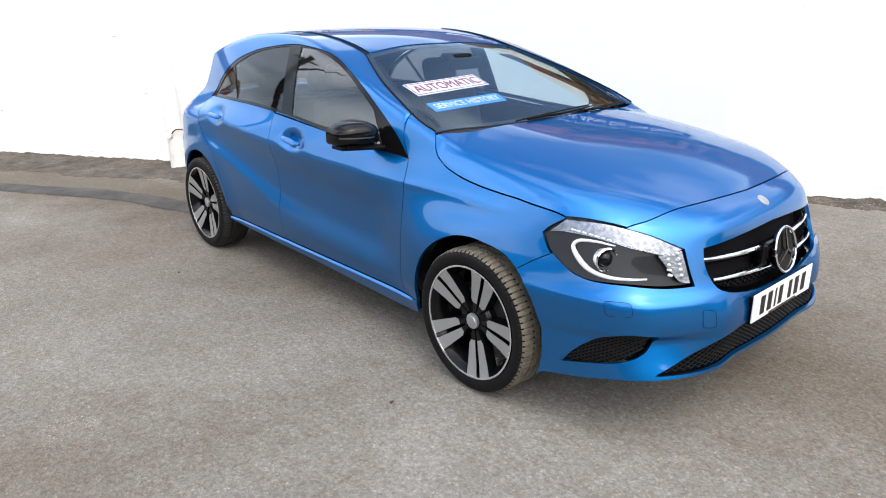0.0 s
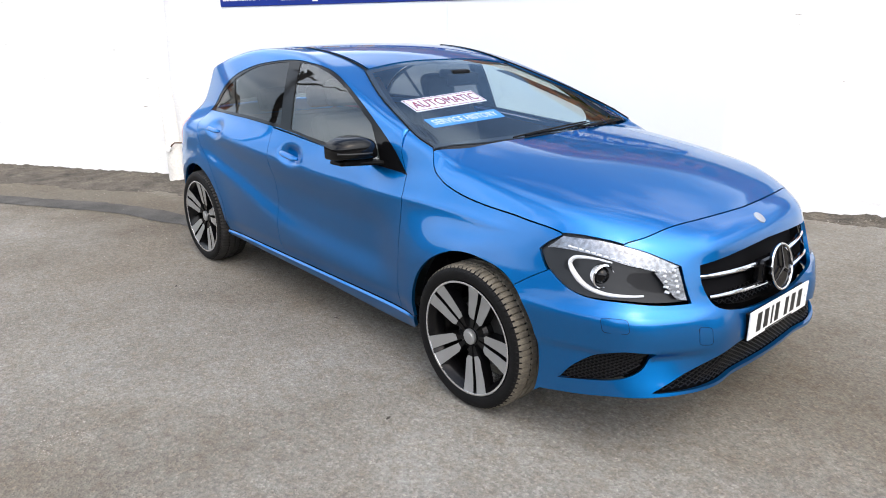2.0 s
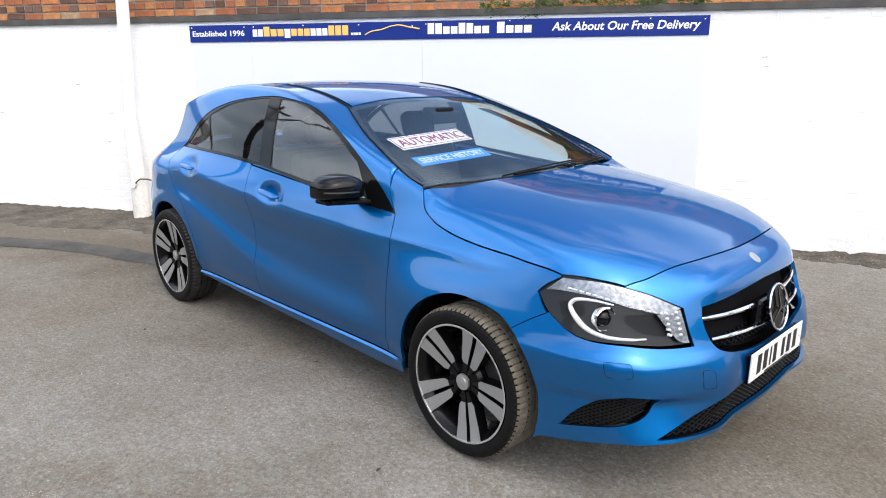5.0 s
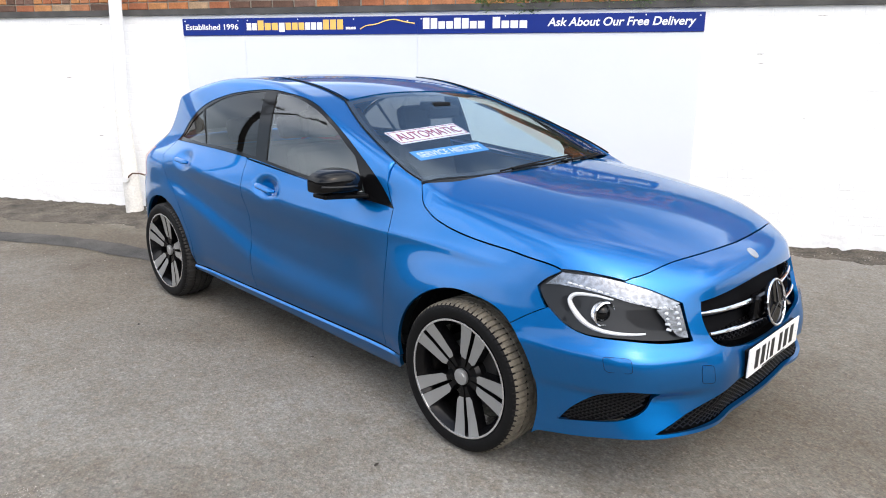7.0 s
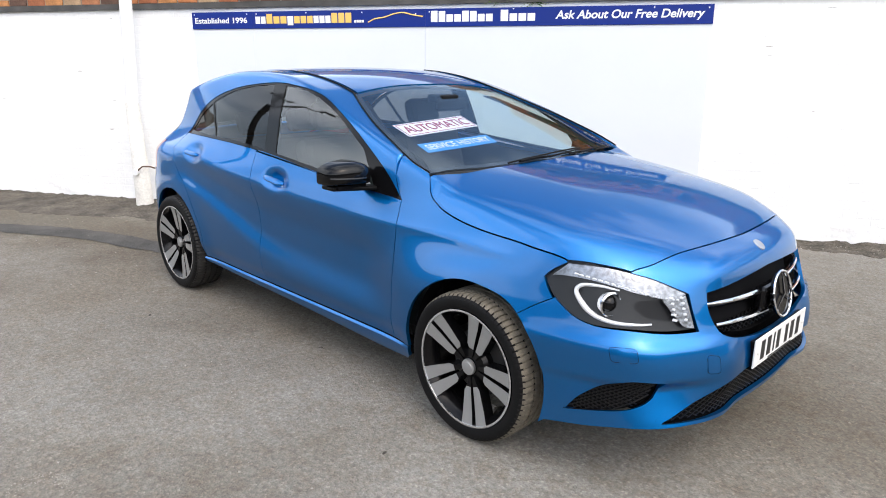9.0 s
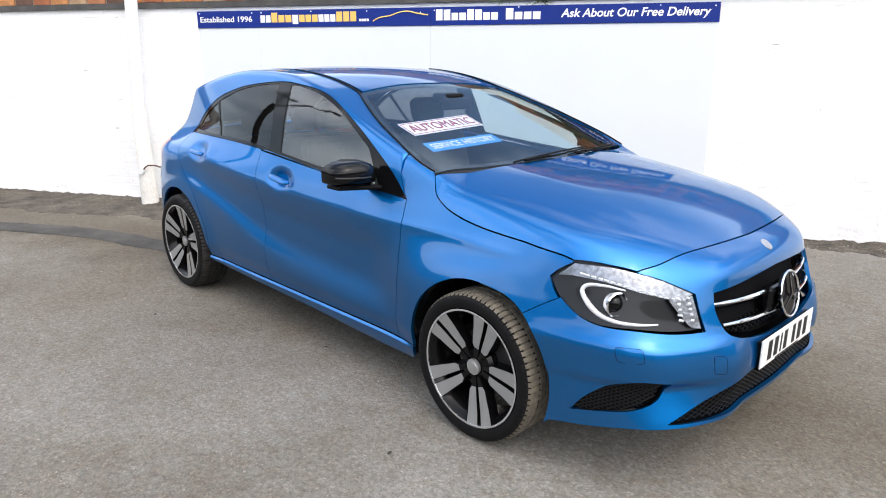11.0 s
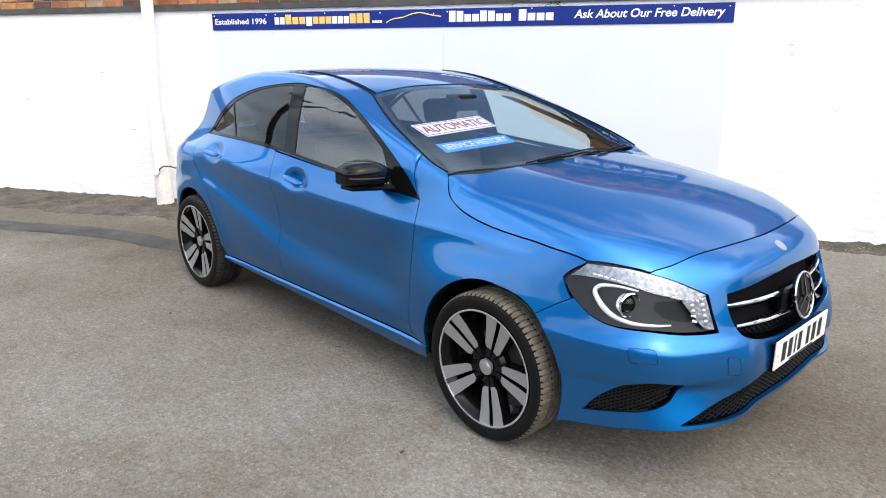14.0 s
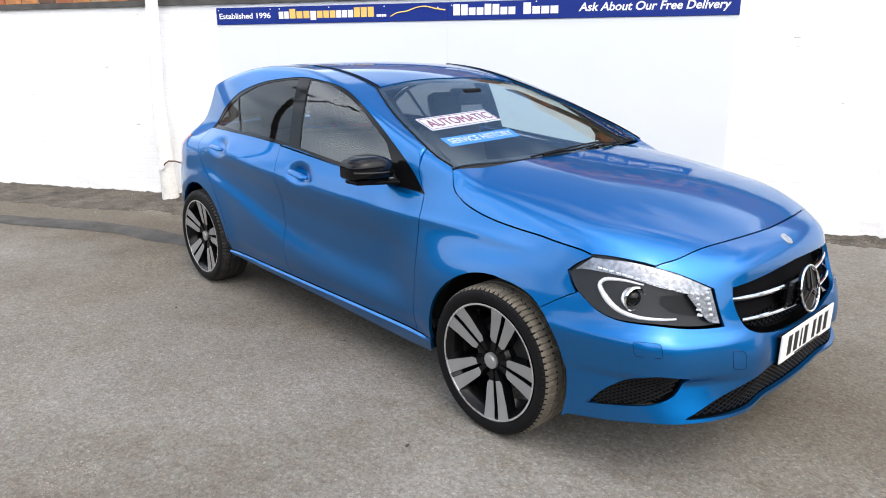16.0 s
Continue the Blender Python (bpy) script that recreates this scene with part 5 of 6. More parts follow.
box_part("plate_holder", (0.868, 0.8995, -0.25, 0.25, 0.415, 0.53), BLACK_PLASTIC, car, bevel=0.004)

def rounded(corners, r, n=5):
    """A closed outline with rounded corners."""
    q, out = np.array(corners, float), []
    for i in range(len(q)):
        a, b, c = q[i - 1], q[i], q[(i + 1) % len(q)]
        p0, p1 = b + (a - b) / np.linalg.norm(a - b) * r, b + (c - b) / np.linalg.norm(c - b) * r
        out += [(1 - t) ** 2 * p0 + 2 * t * (1 - t) * b + t * t * p1 for t in np.linspace(0, 1, n)]
    return np.array(out)


# Covers in the bumper: headlight washer and towing eye.
for s in (1, -1):
    for cover in ([(0.591, -0.773, 0.576), (0.671, -0.722, 0.578), (0.692, -0.732, 0.529), (0.61, -0.779, 0.525)],):
        q = [(*(to_front(c)[0] * np.array([s, 1])),) for c in cover]
        loop = rounded(q, 0.013)
        panel("washer_cover", "front", loop, PAINT, front_bumper, inset=-0.0012, gap=0.002, step=0.02, depth=0.004)
        v, f = tube(place("front", loop, inset=0.0), 0.0011, 4, True)
        mesh_part("cover_gap", v, f, DARK, front_bumper)
tow = rounded([tuple(to_front(c)[0]) for c in [(0.83, -0.512, 0.54), (0.859, -0.46, 0.527), (0.873, -0.461, 0.463), (0.846, -0.517, 0.472)]], 0.014)
panel("towing_cover", "front", tow, PAINT, front_bumper, inset=-0.001, gap=0.002, step=0.02, depth=0.004)
v, f = tube(place("front", tow, inset=0.0), 0.0010, 4, True)
mesh_part("cover_gap", v, f, DARK, front_bumper)

# Door handles.
for door, sides in ((door_front, (-1.41, 0.912, -0.10)), (door_rear, (-2.40, 0.953, -0.04))):
    hx, hz, tilt = sides
    for ob, s in zip(door, (1, -1)):
        q = [(hx + 0.012 + t * 0.092, hz + t * 0.092 * tilt + 0.002) for t in np.linspace(-1, 1, 13)]
        base = [np.array([x, -(float(half_width(np.array(x + (0.0 if abs(x - hx) > 0.1 else 0.0)), np.array(hz - 0.06))) - 0.004), z]) for x, z in q]
        line3 = [(b[0], s * (b[1] - 0.012 * (1 - ((b[0] - hx - 0.012) / 0.097) ** 4)), b[2]) for b in base]
        rad = [0.0165 * (1 - 0.5 * abs(t) ** 5) for t in np.linspace(-1, 1, 13)]
        v, f = tube(line3, rad, 12, flat=0.62)
        mesh_part("door_handle", v, f, PAINT, ob, "body-coloured pull handle", True)

# Door mirrors.
shell_top = spline((0.0, 1.080), (0.25, 1.101), (0.5, 1.103), (0.75, 1.096), (1.0, 1.075))
shell_deep = spline((0.0, 0.088), (0.3, 0.118), (0.6, 0.120), (0.85, 0.105), (1.0, 0.080))


def mirror_shell(s):
    """A housing with a domed front, a flat back and a flat underside, from the door outward."""
    verts, faces, ring = [], [], 18
    stations = [(0.0, 0.72), (0.02, 0.9), (0.06, 1.0)] + [(u, 1.0) for u in np.linspace(0.15, 0.9, 9)] + [(0.955, 0.93), (0.985, 0.8), (1.0, 0.6)]
    for u, fat in stations:
        top, deep, low = float(shell_top(u)), float(shell_deep(u)) * fat, 0.994 + 0.008 * u
        mid, half = (top + low) / 2, (top - low) / 2 * fat
        back = -0.700 - 0.035 * u
        for k in range(ring):
            a = math.pi * k / (ring - 1)
            c, d = math.cos(a), math.sin(a)
            z = math.copysign(abs(c) ** (0.75 if c > 0 else 0.45), c)
            verts.append((back + deep * d ** 0.62, s * (0.868 + 0.210 * u), mid + half * z))
    n = len(stations)
    for i in range(n - 1):
        for k in range(ring):
            l = (k + 1) % ring
            q = (i * ring + k, i * ring + l, i * ring + ring + l, i * ring + ring + k)
            faces.append(q if s > 0 else q[::-1])
    faces += [tuple(range(ring))[::-1 if s > 0 else 1], tuple(range((n - 1) * ring, n * ring))[::1 if s > 0 else -1]]
    return verts, faces


for s in (-1, 1):
    v, f = mirror_shell(s)
    mirror = mesh_part("door_mirror", v, f, BLACK_GLOSS, car, "gloss black door mirror", True, 0.9)
    mirror.matrix_local = pose(0.008, -0.03 if s > 0 else 0.018, 0.0)
    bm = bmesh.new()
    box(bm, -0.712, -0.612, min(s * 0.835, s * 1.045), max(s * 0.835, s * 1.065), 0.966, 0.986, 0.008)
    for vtx in bm.verts:
        if abs(vtx.co.y) > 1.0:
            vtx.co.x = -0.74 + (vtx.co.x + 0.70) * 0.9
            vtx.co.z += 0.010
    part("mirror_foot", bm, BLACK_PLASTIC, mirror, "matt black mirror foot")
    bm = bmesh.new()
    box(bm, -0.715, -0.640, min(s * 0.88, s * 1.03), max(s * 0.88, s * 1.03), 0.980, 1.000, 0.004)
    part("mirror_neck", bm, DARK, mirror)
    us = np.linspace(0.22, 0.95, 14)
    v, f = tube([(-0.700 - 0.035 * u + float(shell_deep(u)) * 0.985, s * (0.868 + 0.210 * u), 1.032 + 0.006 * u) for u in us], 0.0045, 6)
    mesh_part("indicator_strip", v, f, LAMP_DARK, mirror, "thin indicator strip", True)
    box_part("mirror_glass", (-0.7405, -0.7385, s * 0.965 - 0.085, s * 0.965 + 0.085, 1.012, 1.075), CHROME, mirror, bevel=0.0)

# Wipers.
for a, b, c in (((-0.262, -0.24, 1.050), (-0.280, 0.02, 1.075), (-0.315, 0.32, 1.083)), ((-0.262, 0.25, 1.055), (-0.285, 0.42, 1.078), (-0.325, 0.62, 1.065))):
    q = smooth_line([(a[0], a[1]), (b[0], b[1]), (c[0], c[1])], 0.05)
    p = place("top", q) + np.array([0, 0, 0.010])
    v, f = tube(p, np.linspace(0.008, 0.0045, len(p)), 6, flat=0.7)
    wiper = mesh_part("wiper", v, f, BLACK_PLASTIC, car, "black windscreen wiper", True)
    q = smooth_line([(a[0] - 0.03, a[1] - 0.05), (b[0] - 0.03, b[1]), (c[0] - 0.02, c[1])], 0.05)
    p = place("top", q) + np.array([0, 0, 0.005])
    v, f = tube(p, 0.0045, 5)
    mesh_part("wiper_blade", v, f, RUBBER, wiper, "", True)

# Rear lamps and rear bumper.
lamp_r = joined([PILLAR_REAR[-1], fl(-2.965, -0.79, 0.93), (-2.998, 0.79)], [(-2.998, 0.79), (-3.20, 0.79), (-3.27, 0.80)], [(-3.27, 0.80), fl(-3.24, -0.6, 0.93), fl(-3.12, -0.66, 0.98)], [fl(-3.12, -0.66, 0.98), PILLAR_REAR[-1]])
panel("rear_lamp", "flank", lamp_r, RED_LENS, car, "red rear lamp", both=True, step=0.03)
quarter = joined([(-3.0, 0.785), (-3.11, 0.66), (-3.02, 0.485)], [(-3.02, 0.485), (-3.055, 0.40), (-3.06, 0.33), (-3.05, 0.22)], [(-3.05, 0.22), (-3.22, 0.20)], [(-3.22, 0.20), (-3.30, 0.40), (-3.31, 0.62), (-3.27, 0.785)], [(-3.27, 0.785), (-3.0, 0.785)])
panel("rear_corner", "flank", quarter, PAINT, car, both=True, step=0.03)
rear_low = joined([(-0.64, 0.20), (0.64, 0.20)], [(0.64, 0.20), (0.66, 0.40), (0.64, 0.62)], [(0.64, 0.62), (-0.64, 0.62)], [(-0.64, 0.62), (-0.66, 0.40), (-0.64, 0.20)])
panel("rear_bumper", "rear", rear_low, PAINT, car, step=0.05)
spoil = joined([(-0.43, 1.335), (0.0, 1.355), (0.43, 1.335)], [(0.43, 1.335), (0.42, 1.42), (0.0, 1.43), (-0.42, 1.42), (-0.43, 1.335)])
panel("roof_spoiler", "rear", spoil, PAINT, car, step=0.05, inset=-0.02, depth=0.03)

# Inside: dashboard, wheel, seats, trim.
dash_line = joined(SCREEN_BASE, mirror_y(SCREEN_BASE), [(-0.352, 0.738), (-0.62, 0.66), (-0.74, 0.60)], [(-0.74, 0.60), (-0.72, 0.0), (-0.74, -0.60)], [(-0.74, -0.60), (-0.62, -0.66), (-0.352, -0.738)])
dv, df = fill(np.asarray(dash_line), [], 0.06)
dz = 0.965 + 0.03 * np.cos((dv[:, 0] + 0.5) * 5) - 0.10 * np.clip(-0.62 - dv[:, 0], 0, 1) + 0.035 * np.exp(-((dv[:, 1] + 0.37) / 0.2) ** 2) * np.clip((-0.45 - dv[:, 0]) / 0.15, 0, 1)
top3 = np.stack([dv[:, 0], dv[:, 1], dz], 1)
mesh_part("dashboard", top3, df, TRIM_GREY, car, "dark moulded dashboard", True)
box_part("dashboard_face", (-0.80, -0.72, -0.66, 0.66, 0.62, 0.945), TRIM_GREY, car, bevel=0.03)
hub = Matrix.Translation((-0.92, -0.37, 0.90)) @ Matrix.Rotation(radians(-24), 4, "Y")
v, f = tube([(0, 0.185 * math.cos(a), 0.185 * math.sin(a)) for a in np.linspace(0, 2 * math.pi, 40, endpoint=False)], 0.015, 8, True)
steer = mesh_part("steering_wheel", [hub @ Vector(q) for q in v], f, BLACK_PLASTIC, car, "black three-spoke steering wheel", True)
for a in (0, 180, 270):
    v, f = tube([(0.01, 0, 0), (0, 0.18 * math.cos(radians(a)), 0.18 * math.sin(radians(a)))], [0.045, 0.016], 8, flat=0.5)
    mesh_part("wheel_spoke", [hub @ Vector(q) for q in v], f, BLACK_PLASTIC, steer, "", True)


def seat(x, y, wide, high, rest):
    lean_m = Matrix.Translation((x, y, 0.52)) @ Matrix.Rotation(radians(-17), 4, "Y")
    s = box_part("seat_back", (-0.07, 0.07, -wide, wide, 0.0, high), SEAT_CLOTH, car, "dark fabric car seat", 0.05, lean_m)
    box_part("seat_cushion", (x + 0.02, x + 0.52, y - wide, y + wide, 0.38, 0.54), SEAT_CLOTH, s, bevel=0.05)
    for hy in rest:
        box_part("headrest", (-0.045, 0.045, hy - 0.125, hy + 0.125, high + 0.04, high + 0.20), SEAT_CLOTH, s, bevel=0.04, m=lean_m)
    return s


seat(-1.38, -0.37, 0.25, 0.60, (0.0,))
seat(-1.38, 0.37, 0.25, 0.60, (0.0,))
seat(-2.25, 0.0, 0.62, 0.50, (-0.38, 0.0, 0.38))
for ob in panel("door_trim", "flank", joined([(-0.40, 0.32), (-2.6, 0.32)], [(-2.6, 0.32), (-2.75, 0.6), fl(-2.70, -0.74, 1.02)], [fl(-2.70, -0.74, 1.02), fl(-1.6, -0.81, 1.01), fl(-0.46, -0.83, 0.93)], [fl(-0.46, -0.83, 0.93), (-0.40, 0.32)]), TRIM_GREY, car, both=True, step=0.08, inset=0.055, depth=0.004):
    pass
panel("headlining", "top", joined([(-1.2, -0.5), (-3.0, -0.42)], [(-3.0, -0.42), (-3.0, 0.42)], [(-3.0, 0.42), (-1.2, 0.5)], [(-1.2, 0.5), (-1.2, -0.5)]), material("headlining_cloth", (0.30, 0.30, 0.29), 0.95), car, step=0.1, inset=0.035, depth=0.004)
box_part("cabin_floor", (-3.1, -0.30, -0.74, 0.74, 0.30, 0.34), TRIM_GREY, car, bevel=0.0)
box_part("bulkhead", (-0.34, -0.30, -0.70, 0.70, 0.34, 0.93), DARK, car, bevel=0.0)
box_part("parcel_shelf", (-3.02, -2.5, -0.60, 0.60, 0.93, 0.95), TRIM_GREY, car, bevel=0.0)
box_part("rear_view_mirror", (-0.985, -0.955, -0.10, 0.13, 1.258, 1.328), BLACK_PLASTIC, car, "black interior mirror", 0.015)
box_part("sensor_pod", (-1.09, -0.96, -0.06, 0.07, 1.300, 1.345), BLACK_PLASTIC, car, bevel=0.012)


# Cards behind the windscreen.
def text_mesh(words, height, depth, bold, shear):
    c = bpy.data.curves.new("words", "FONT")
    c.body, c.size, c.extrude, c.offset, c.shear = words, height / 0.72, depth, bold, shear
    t = bpy.data.objects.new("words", c)
    me = bpy.data.meshes.new_from_object(t)
    bpy.data.objects.remove(t)
    co = np.array([v.co for v in me.vertices])
    return me, co.min(0), co.max(0)


def lettering(words, height, mat, parent, m, depth=0.001, bold=0.0, shear=0.0, width=None):
    """Words in the built-in font, each a part, centred on m's origin in its xz plane, facing its -y."""
    _, lo, hi = text_mesh(words, height, depth, bold, shear)
    sx = width / (hi[0] - lo[0]) if width else 1.0
    said = words.split(" ")
    for i, word in enumerate(said):
        me, w_lo, w_hi = text_mesh(word, height, depth, bold, shear)
        _, p_lo, p_hi = text_mesh(" ".join(said[:i + 1]), height, depth, bold, shear)
        for v in me.vertices:
            x, y, z = v.co
            v.co = ((x - w_hi[0] + p_hi[0] - (lo[0] + hi[0]) / 2) * sx, -z, y - (lo[1] + hi[1]) / 2)
        me.materials.clear()
        me.materials.append(mat)
        ob = new("lettering", me)
        ob.parent = parent
        ob.matrix_local = m


def screen_card(name, corners, mat, words, ink, label, border=None):
    tl, tr, bl = (Vector(place("top", [c], inset=0.016)[0]) for c in corners)
    ex = (tr - tl).normalized()
    ez = (tl - bl)
    ez = (ez - ex * ez.dot(ex)).normalized()
    ey = ez.cross(ex)
    w, h = (tr - tl).length, abs((tl - bl).dot(ez))
    m = Matrix.Identity(4)
    for i, e in enumerate((ex, ey, ez)):
        for r in range(3):
            m[r][i] = e[r]
    m.translation = (tr + bl) / 2
    bm = bmesh.new()
    box(bm, -w / 2, w / 2, 0, 0.003, -h / 2, h / 2)
    card = part(name, bm, mat, car, label)
    card.matrix_local = m
    if border:
        for x0, x1, z0, z1 in ((-w / 2 + .006, w / 2 - .006, h / 2 - .012, h / 2 - .008), (-w / 2 + .006, w / 2 - .006, -h / 2 + .008, -h / 2 + .012), (-w / 2 + .006, -w / 2 + .010, -h / 2 + .008, h / 2 - .008), (w / 2 - .010, w / 2 - .006, -h / 2 + .008, h / 2 - .008)):
            bm = bmesh.new()
            box(bm, x0, x1, -0.001, 0.0, z0, z1)
            part("card_border", bm, border, card)
    lettering(words, h * 0.57, ink, card, pose(0, -0.0015, 0), bold=h * 0.001, width=w * 0.90)
    return card


screen_card("windscreen_card", [(-0.79, -0.55), (-0.80, -0.065), (-0.67, -0.585)], CARD_WHITE, "AUTOMATIC", CARD_RED, "white card lettered in dark red", CARD_RED)
screen_card("windscreen_card", [(-0.595, -0.578), (-0.585, -0.115), (-0.518, -0.595)], CARD_BLUE, "SERVICE HISTORY", CARD_WHITE, "blue card with white lettering")

# ---- on the wall ----
SIGN_L, SIGN_R, SIGN_B, SIGN_T = 1.54, 6.42, 1.834, 1.992
sign = empty("fascia_sign", pose(SIGN_L, 0, SIGN_B), "long dark blue fascia sign with white lettering on the wall", "sign")
H = SIGN_T - SIGN_B
for x0, x1 in ((0.0, 0.66), (0.66, 2.39), (2.39, SIGN_R - SIGN_L)):
    box_part("sign_panel", (x0 + 0.001, x1 - 0.001, -0.016, 0.010, 0, H), SIGN_BLUE, sign, bevel=0.0015)


def sign_words(words, x0, x1, zc, h, mat, bold=0.0012, shear=0.0):
    lettering(words, h, mat, sign, pose((x0 + x1) / 2, -0.0175, zc), bold=bold, shear=shear, width=x1 - x0)


sign_words("Established 1996", 0.035, 0.60, H * 0.50, 0.052, SIGN_WHITE)
sign_words("Ask About Our Free Delivery", 3.57, 4.81, H * 0.50, 0.070, SIGN_WHITE, 0.0021, 0.2)


def block_word(x0, x1, z0, h, tall, mat):
    """A trade name as plain upright blocks, one a character."""
    n = len(tall)
    step = (x1 - x0) / n
    for i, t in enumerate(tall):
        if t:
            box_part("sign_block", (x0 + i * step + step * 0.08, x0 + (i + 1) * step - step * 0.08, -0.0175, -0.0155, z0, z0 + h * t), mat, sign, bevel=0.0)


block_word(0.685, 0.80, 0.045, 0.066, (1, 1), SIGN_WHITE)
block_word(0.80, 1.02, 0.045, 0.066, (1.35, 1, 1), SIGN_YELLOW)
block_word(1.02, 1.09, 0.028, 0.083, (1,), SIGN_WHITE)
block_word(1.09, 1.29, 0.045, 0.066, (1, 1, 1), SIGN_YELLOW)
block_word(1.29, 1.47, 0.045, 0.066, (1, 1, 1), SIGN_WHITE)
block_word(1.47, 1.68, 0.045, 0.066, (1.35, 1.35, 1.35), SIGN_YELLOW)
block_word(1.70, 1.80, 0.045, 0.022, (1, 1, 1, 1), SIGN_WHITE)
block_word(2.44, 3.02, 0.042, 0.064, (1.5, 1.45, 1, 1, 1.45, 1.4, 1, 1), SIGN_WHITE)
block_word(3.08, 3.40, 0.042, 0.064, (1.5, 1, 1, 1), SIGN_WHITE)
swoosh = smooth_line([(1.84, 0.045), (1.90, 0.075), (2.00, 0.090), (2.10, 0.120), (2.18, 0.128), (2.27, 0.108), (2.37, 0.092)], 0.02)
v, f = tube([(x, -0.017, z) for x, z in swoosh], 0.007, 6, flat=0.4)
mesh_part("sign_swoosh", v, f, SIGN_YELLOW, sign, "yellow car-roof line", True)
for x, z in ((0.03, 0.135), (0.60, 0.135), (0.70, 0.135), (1.22, 0.14), (1.78, 0.135), (2.30, 0.115), (2.43, 0.13), (3.2, 0.145), (4.4, 0.14), (4.84, 0.13)):
    v, f = tube([(x, -0.0155, z), (x, -0.0195, z)], 0.006, 8)
    mesh_part("sign_screw", v, f, SIGN_WHITE, sign, "", True, 0.5)

for k, (x0, x1) in enumerate(((1.545, 2.20), (2.20, 3.93), (3.93, 6.42))):
    bm = bmesh.new()
    box(bm, x0 + 0.0006, x1 - 0.0006, -0.006, 0.010, 0.30, 1.832, 0.001)
    ob = part("wall_board", bm, BOARD_WHITE, None)
    tagged(ob, "plain white sheet fixed to the wall under the sign", "panel", "sheets under the sign")

pole = empty("wall_pole", pose(0.885, -0.175, 0.0), "white painted pole in a thicker sleeve against the wall", "pole")
v, f = tube([(-0.02, 0, 1.0), (0.035, 0, 2.0), (0.15, 0, 4.6)], [0.060, 0.060, 0.058], 24)
mesh_part("pole_shaft", v, f, POLE_PAINT, pole, "", True)
v, f = tube([(0.005, 0, -0.2), (0.005, 0, 0.10), (-0.018, 0, 1.105), (-0.02, 0, 1.125)], [0.088, 0.088, 0.066, 0.060], 24)
mesh_part("pole_sleeve", v, f, SLEEVE, pole, "stained thicker sleeve", True, 0.8)
v, f = tube([(0.03, -0.085, 0.43), (0.05, -0.10, 0.45), (0.09, -0.09, 0.48), (0.15, -0.05, 0.475), (0.18, 0.0, 0.45)], 0.008, 8)
mesh_part("hook", v, f, RUST, pole, "rusty hook", True)
v, f = tube([(0.005, -0.075, 0.42), (0.005, -0.11, 0.42)], 0.035, 12)
mesh_part("hook_plate", v, f, POLE_PAINT, pole, "", True, 0.6)

# A tall post with a raking arm at the end of the yard; it shows in the car's side windows.
TARRED = material("tarred_timber", (0.030, 0.027, 0.024), 0.8, vary=0.4, scale=8, bump=0.4, bump_scale=30)
post = empty("yard_post", pose(-9.5, -0.85, 0), "dark timber post with a raking arm and cables beside the wall", "post")
v, f = tube([(0, 0, -0.5), (0, 0, 3.0), (0.02, 0.02, 6.7)], [0.17, 0.15, 0.12], 16)
mesh_part("post_shaft", v, f, TARRED, post, "", True)
v, f = tube([(0, 0, 5.1), (0.02, -0.6, 5.75), (0.05, -1.2, 6.35), (0.08, -1.75, 6.75)], [0.07, 0.065, 0.06, 0.05], 10)
mesh_part("arm", v, f, TARRED, post, "raking arm", True)
box_part("fitting", (-0.06, 0.16, -2.15, -1.65, 6.70, 6.86), TARRED, post, "flat fitting at the end of the arm", 0.03)
box_part("crossarm", (-0.06, 0.06, -0.55, 0.55, 6.15, 6.27), TARRED, post, bevel=0.01)
for k, y in enumerate((-0.5, -0.2, 0.2, 0.5)):
    v, f = tube([(0, y, 6.27), (0, y, 6.40)], [0.035, 0.025], 8)
    mesh_part("insulator", v, f, TARRED, post, "", True)

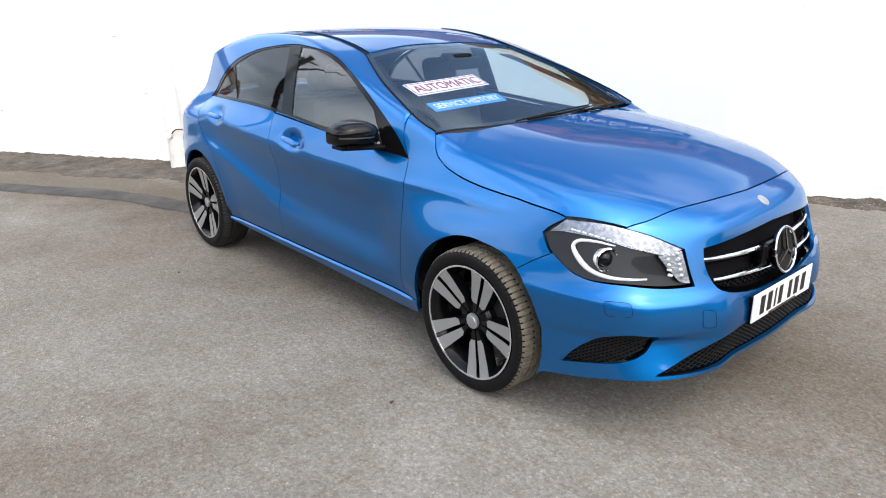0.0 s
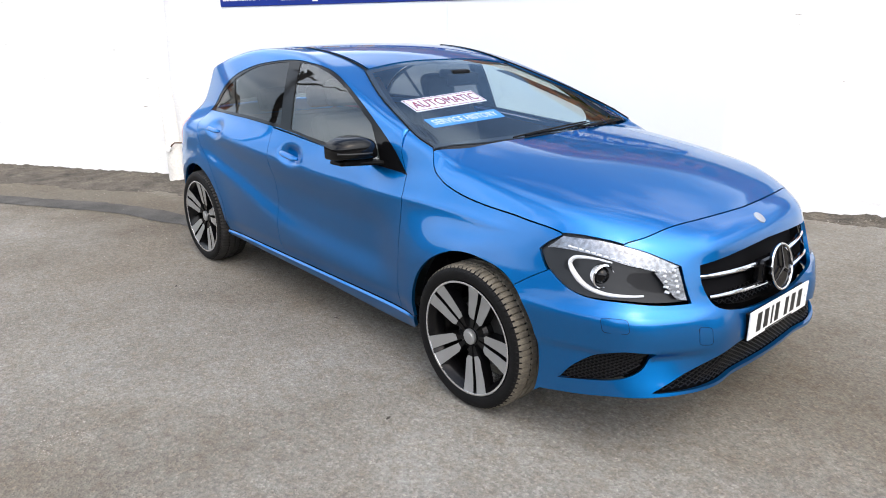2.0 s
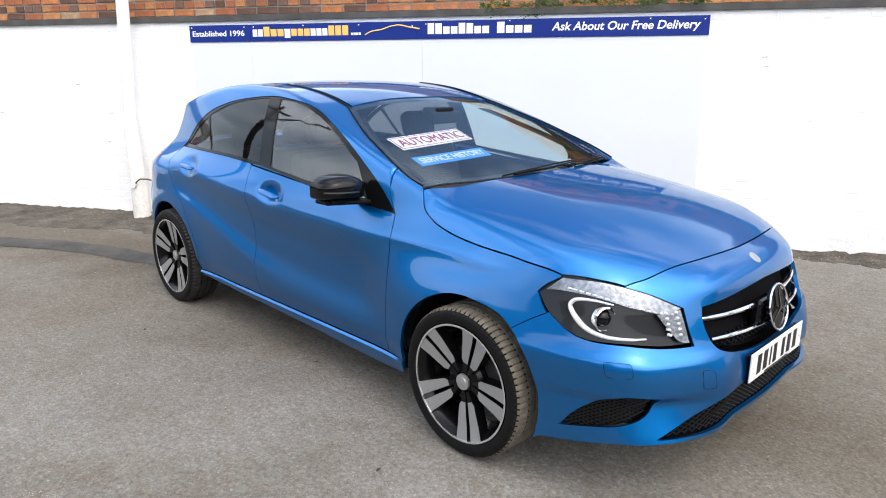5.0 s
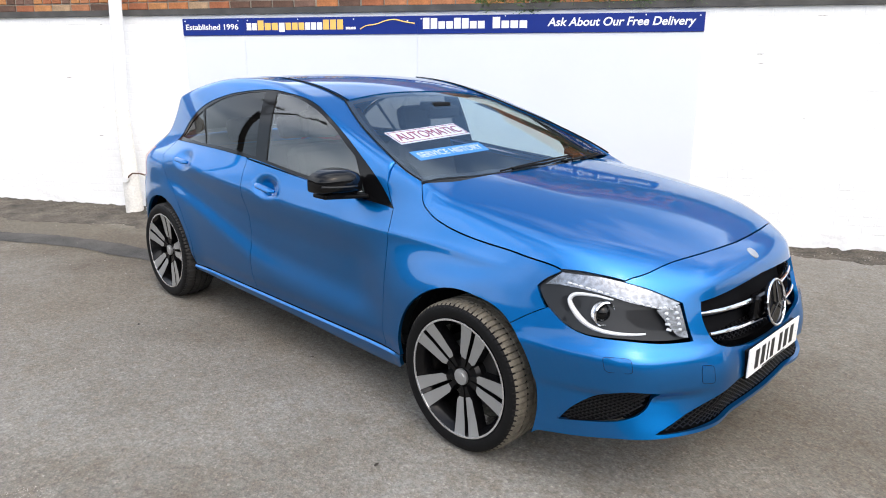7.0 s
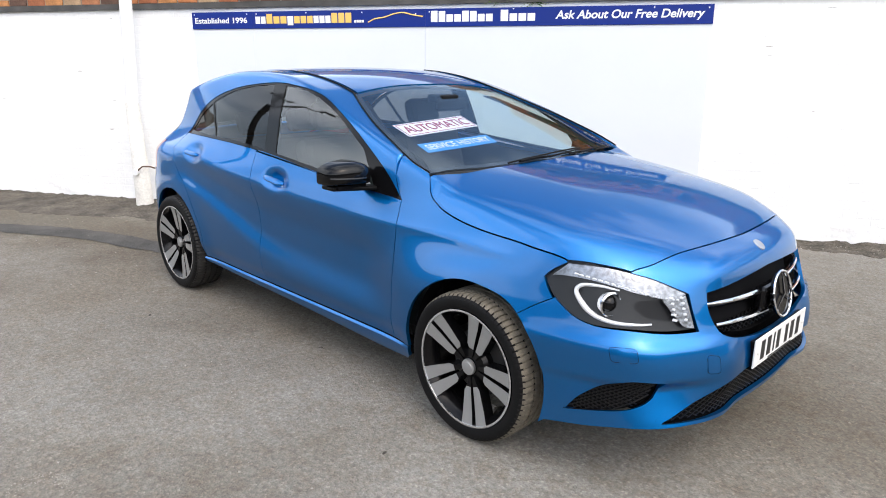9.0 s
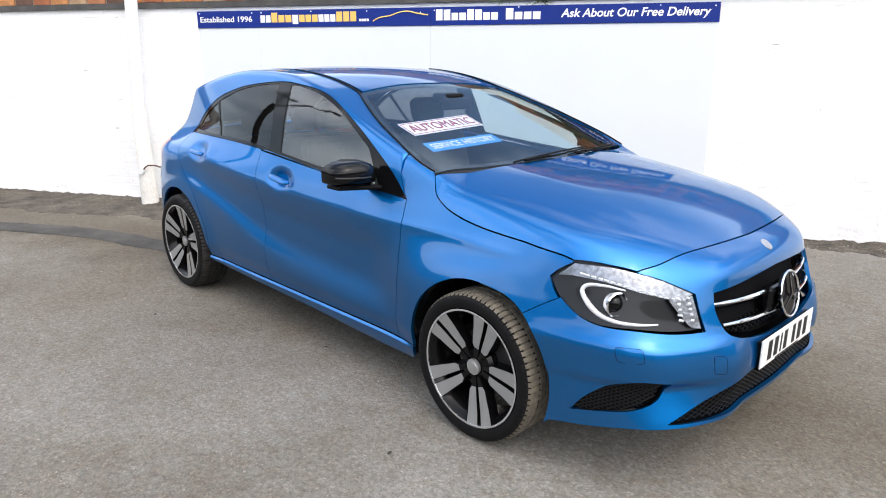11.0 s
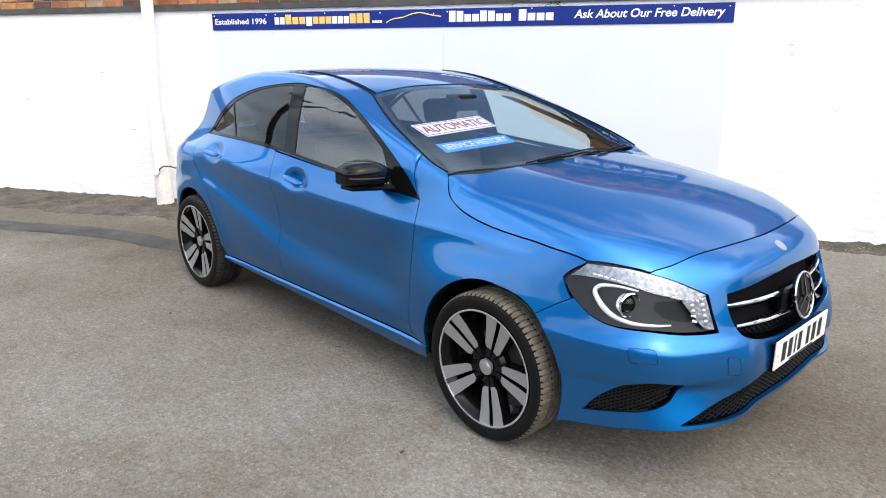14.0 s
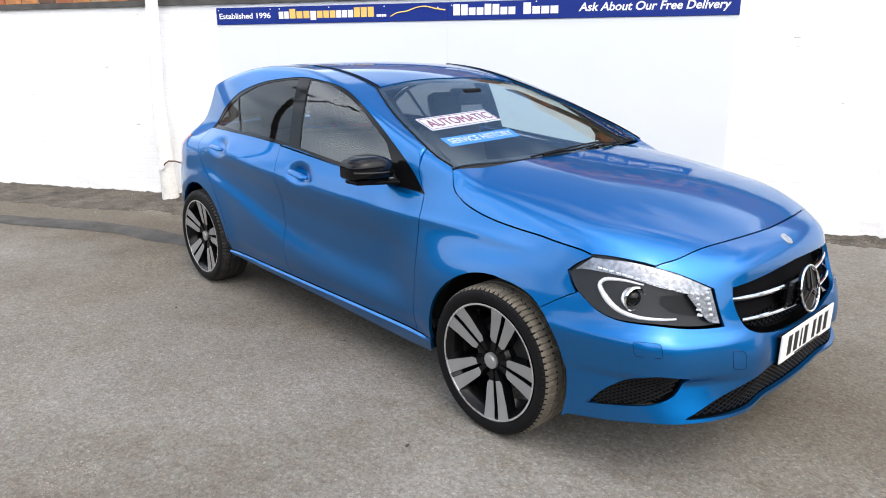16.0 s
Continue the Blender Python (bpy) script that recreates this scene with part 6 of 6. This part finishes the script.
# Weeds on the ledge above the sign.
def weed(m, seed):
    r = random.Random(seed)
    verts, faces = [], []
    for k in range(46):
        a, up, ln = r.uniform(-1.6, 1.6), r.uniform(-0.5, 1.0), r.uniform(0.03, 0.12)
        d = Vector((math.sin(a), -0.25 - 0.3 * r.random(), up * 0.7)).normalized()
        b = len(verts)
        verts += [Vector((-0.0015, 0, 0)), Vector((0.0015, 0, 0.001)), d * ln * 1.05]
        faces.append((b, b + 1, b + 2))
        for j in range(3):
            c = d * ln * (0.4 + 0.3 * j) + Vector((r.uniform(-.012, .012), 0, r.uniform(-.012, .012)))
            s = r.uniform(0.006, 0.013)
            u = Vector((r.uniform(-1, 1), r.uniform(-1, 1), r.uniform(-1, 1))).normalized()
            w = d.cross(u).normalized()
            b = len(verts)
            verts += [c - d * s, c + w * s * 0.5, c + d * s * 1.3, c - w * s * 0.5 + u * 0.002]
            faces.append((b, b + 1, b + 2, b + 3))
    ob = mesh_part("weed", verts, faces, LEAF, None)
    ob.matrix_world = m
    return tagged(ob, "small green weed growing on the wall ledge", "weed", "weeds on the ledge")


for k, (x, z) in enumerate(((4.52, 2.10), (4.68, 2.11), (4.60, 2.05), (6.32, 2.10), (4.87, 2.10), (5.02, 2.11), (5.16, 2.10), (5.32, 2.12), (5.46, 2.12), (5.58, 2.11), (5.70, 2.12), (5.86, 2.11), (6.02, 2.10), (6.2, 2.11), (4.93, 2.03), (5.9, 2.07))):
    weed(pose(x, 0.015, z, 0, 0, 0), k)


# A few dead leaves on the asphalt.
DEAD_LEAF = material("dead_leaf", (0.035, 0.028, 0.02), 0.8, vary=0.4, scale=60)
for k, (x, y, turn) in enumerate(((-1.174, -0.777, 30), (-0.133, -1.19, 110), (0.62, -1.32, 15), (-2.3, -1.25, 150))):
    r = random.Random(k)
    grid, quads = [], []
    for i in range(9):
        u = i / 8
        w = 0.011 * math.sin(math.pi * u) ** 0.7 * r.uniform(0.75, 1.1)
        for j in (-1, 0, 1):
            grid.append((0.045 * (u - 0.5), j * w, 0.003 + 0.006 * abs(j) * u + 0.004 * math.sin(3 * u + k)))
    for i in range(8):
        for j in range(2):
            quads.append((3 * i + j, 3 * i + j + 3, 3 * i + j + 4, 3 * i + j + 1))
    leaf = mesh_part("dead_leaf", grid, quads, DEAD_LEAF, None, "", True)
    leaf.matrix_world = GROUND @ pose(x, y, 0.001, 0, 0, turn) @ Matrix.Scale(0.7, 4)
    tagged(leaf, "small curled dead leaf lying on the asphalt", "leaf", "dead leaves on the asphalt")
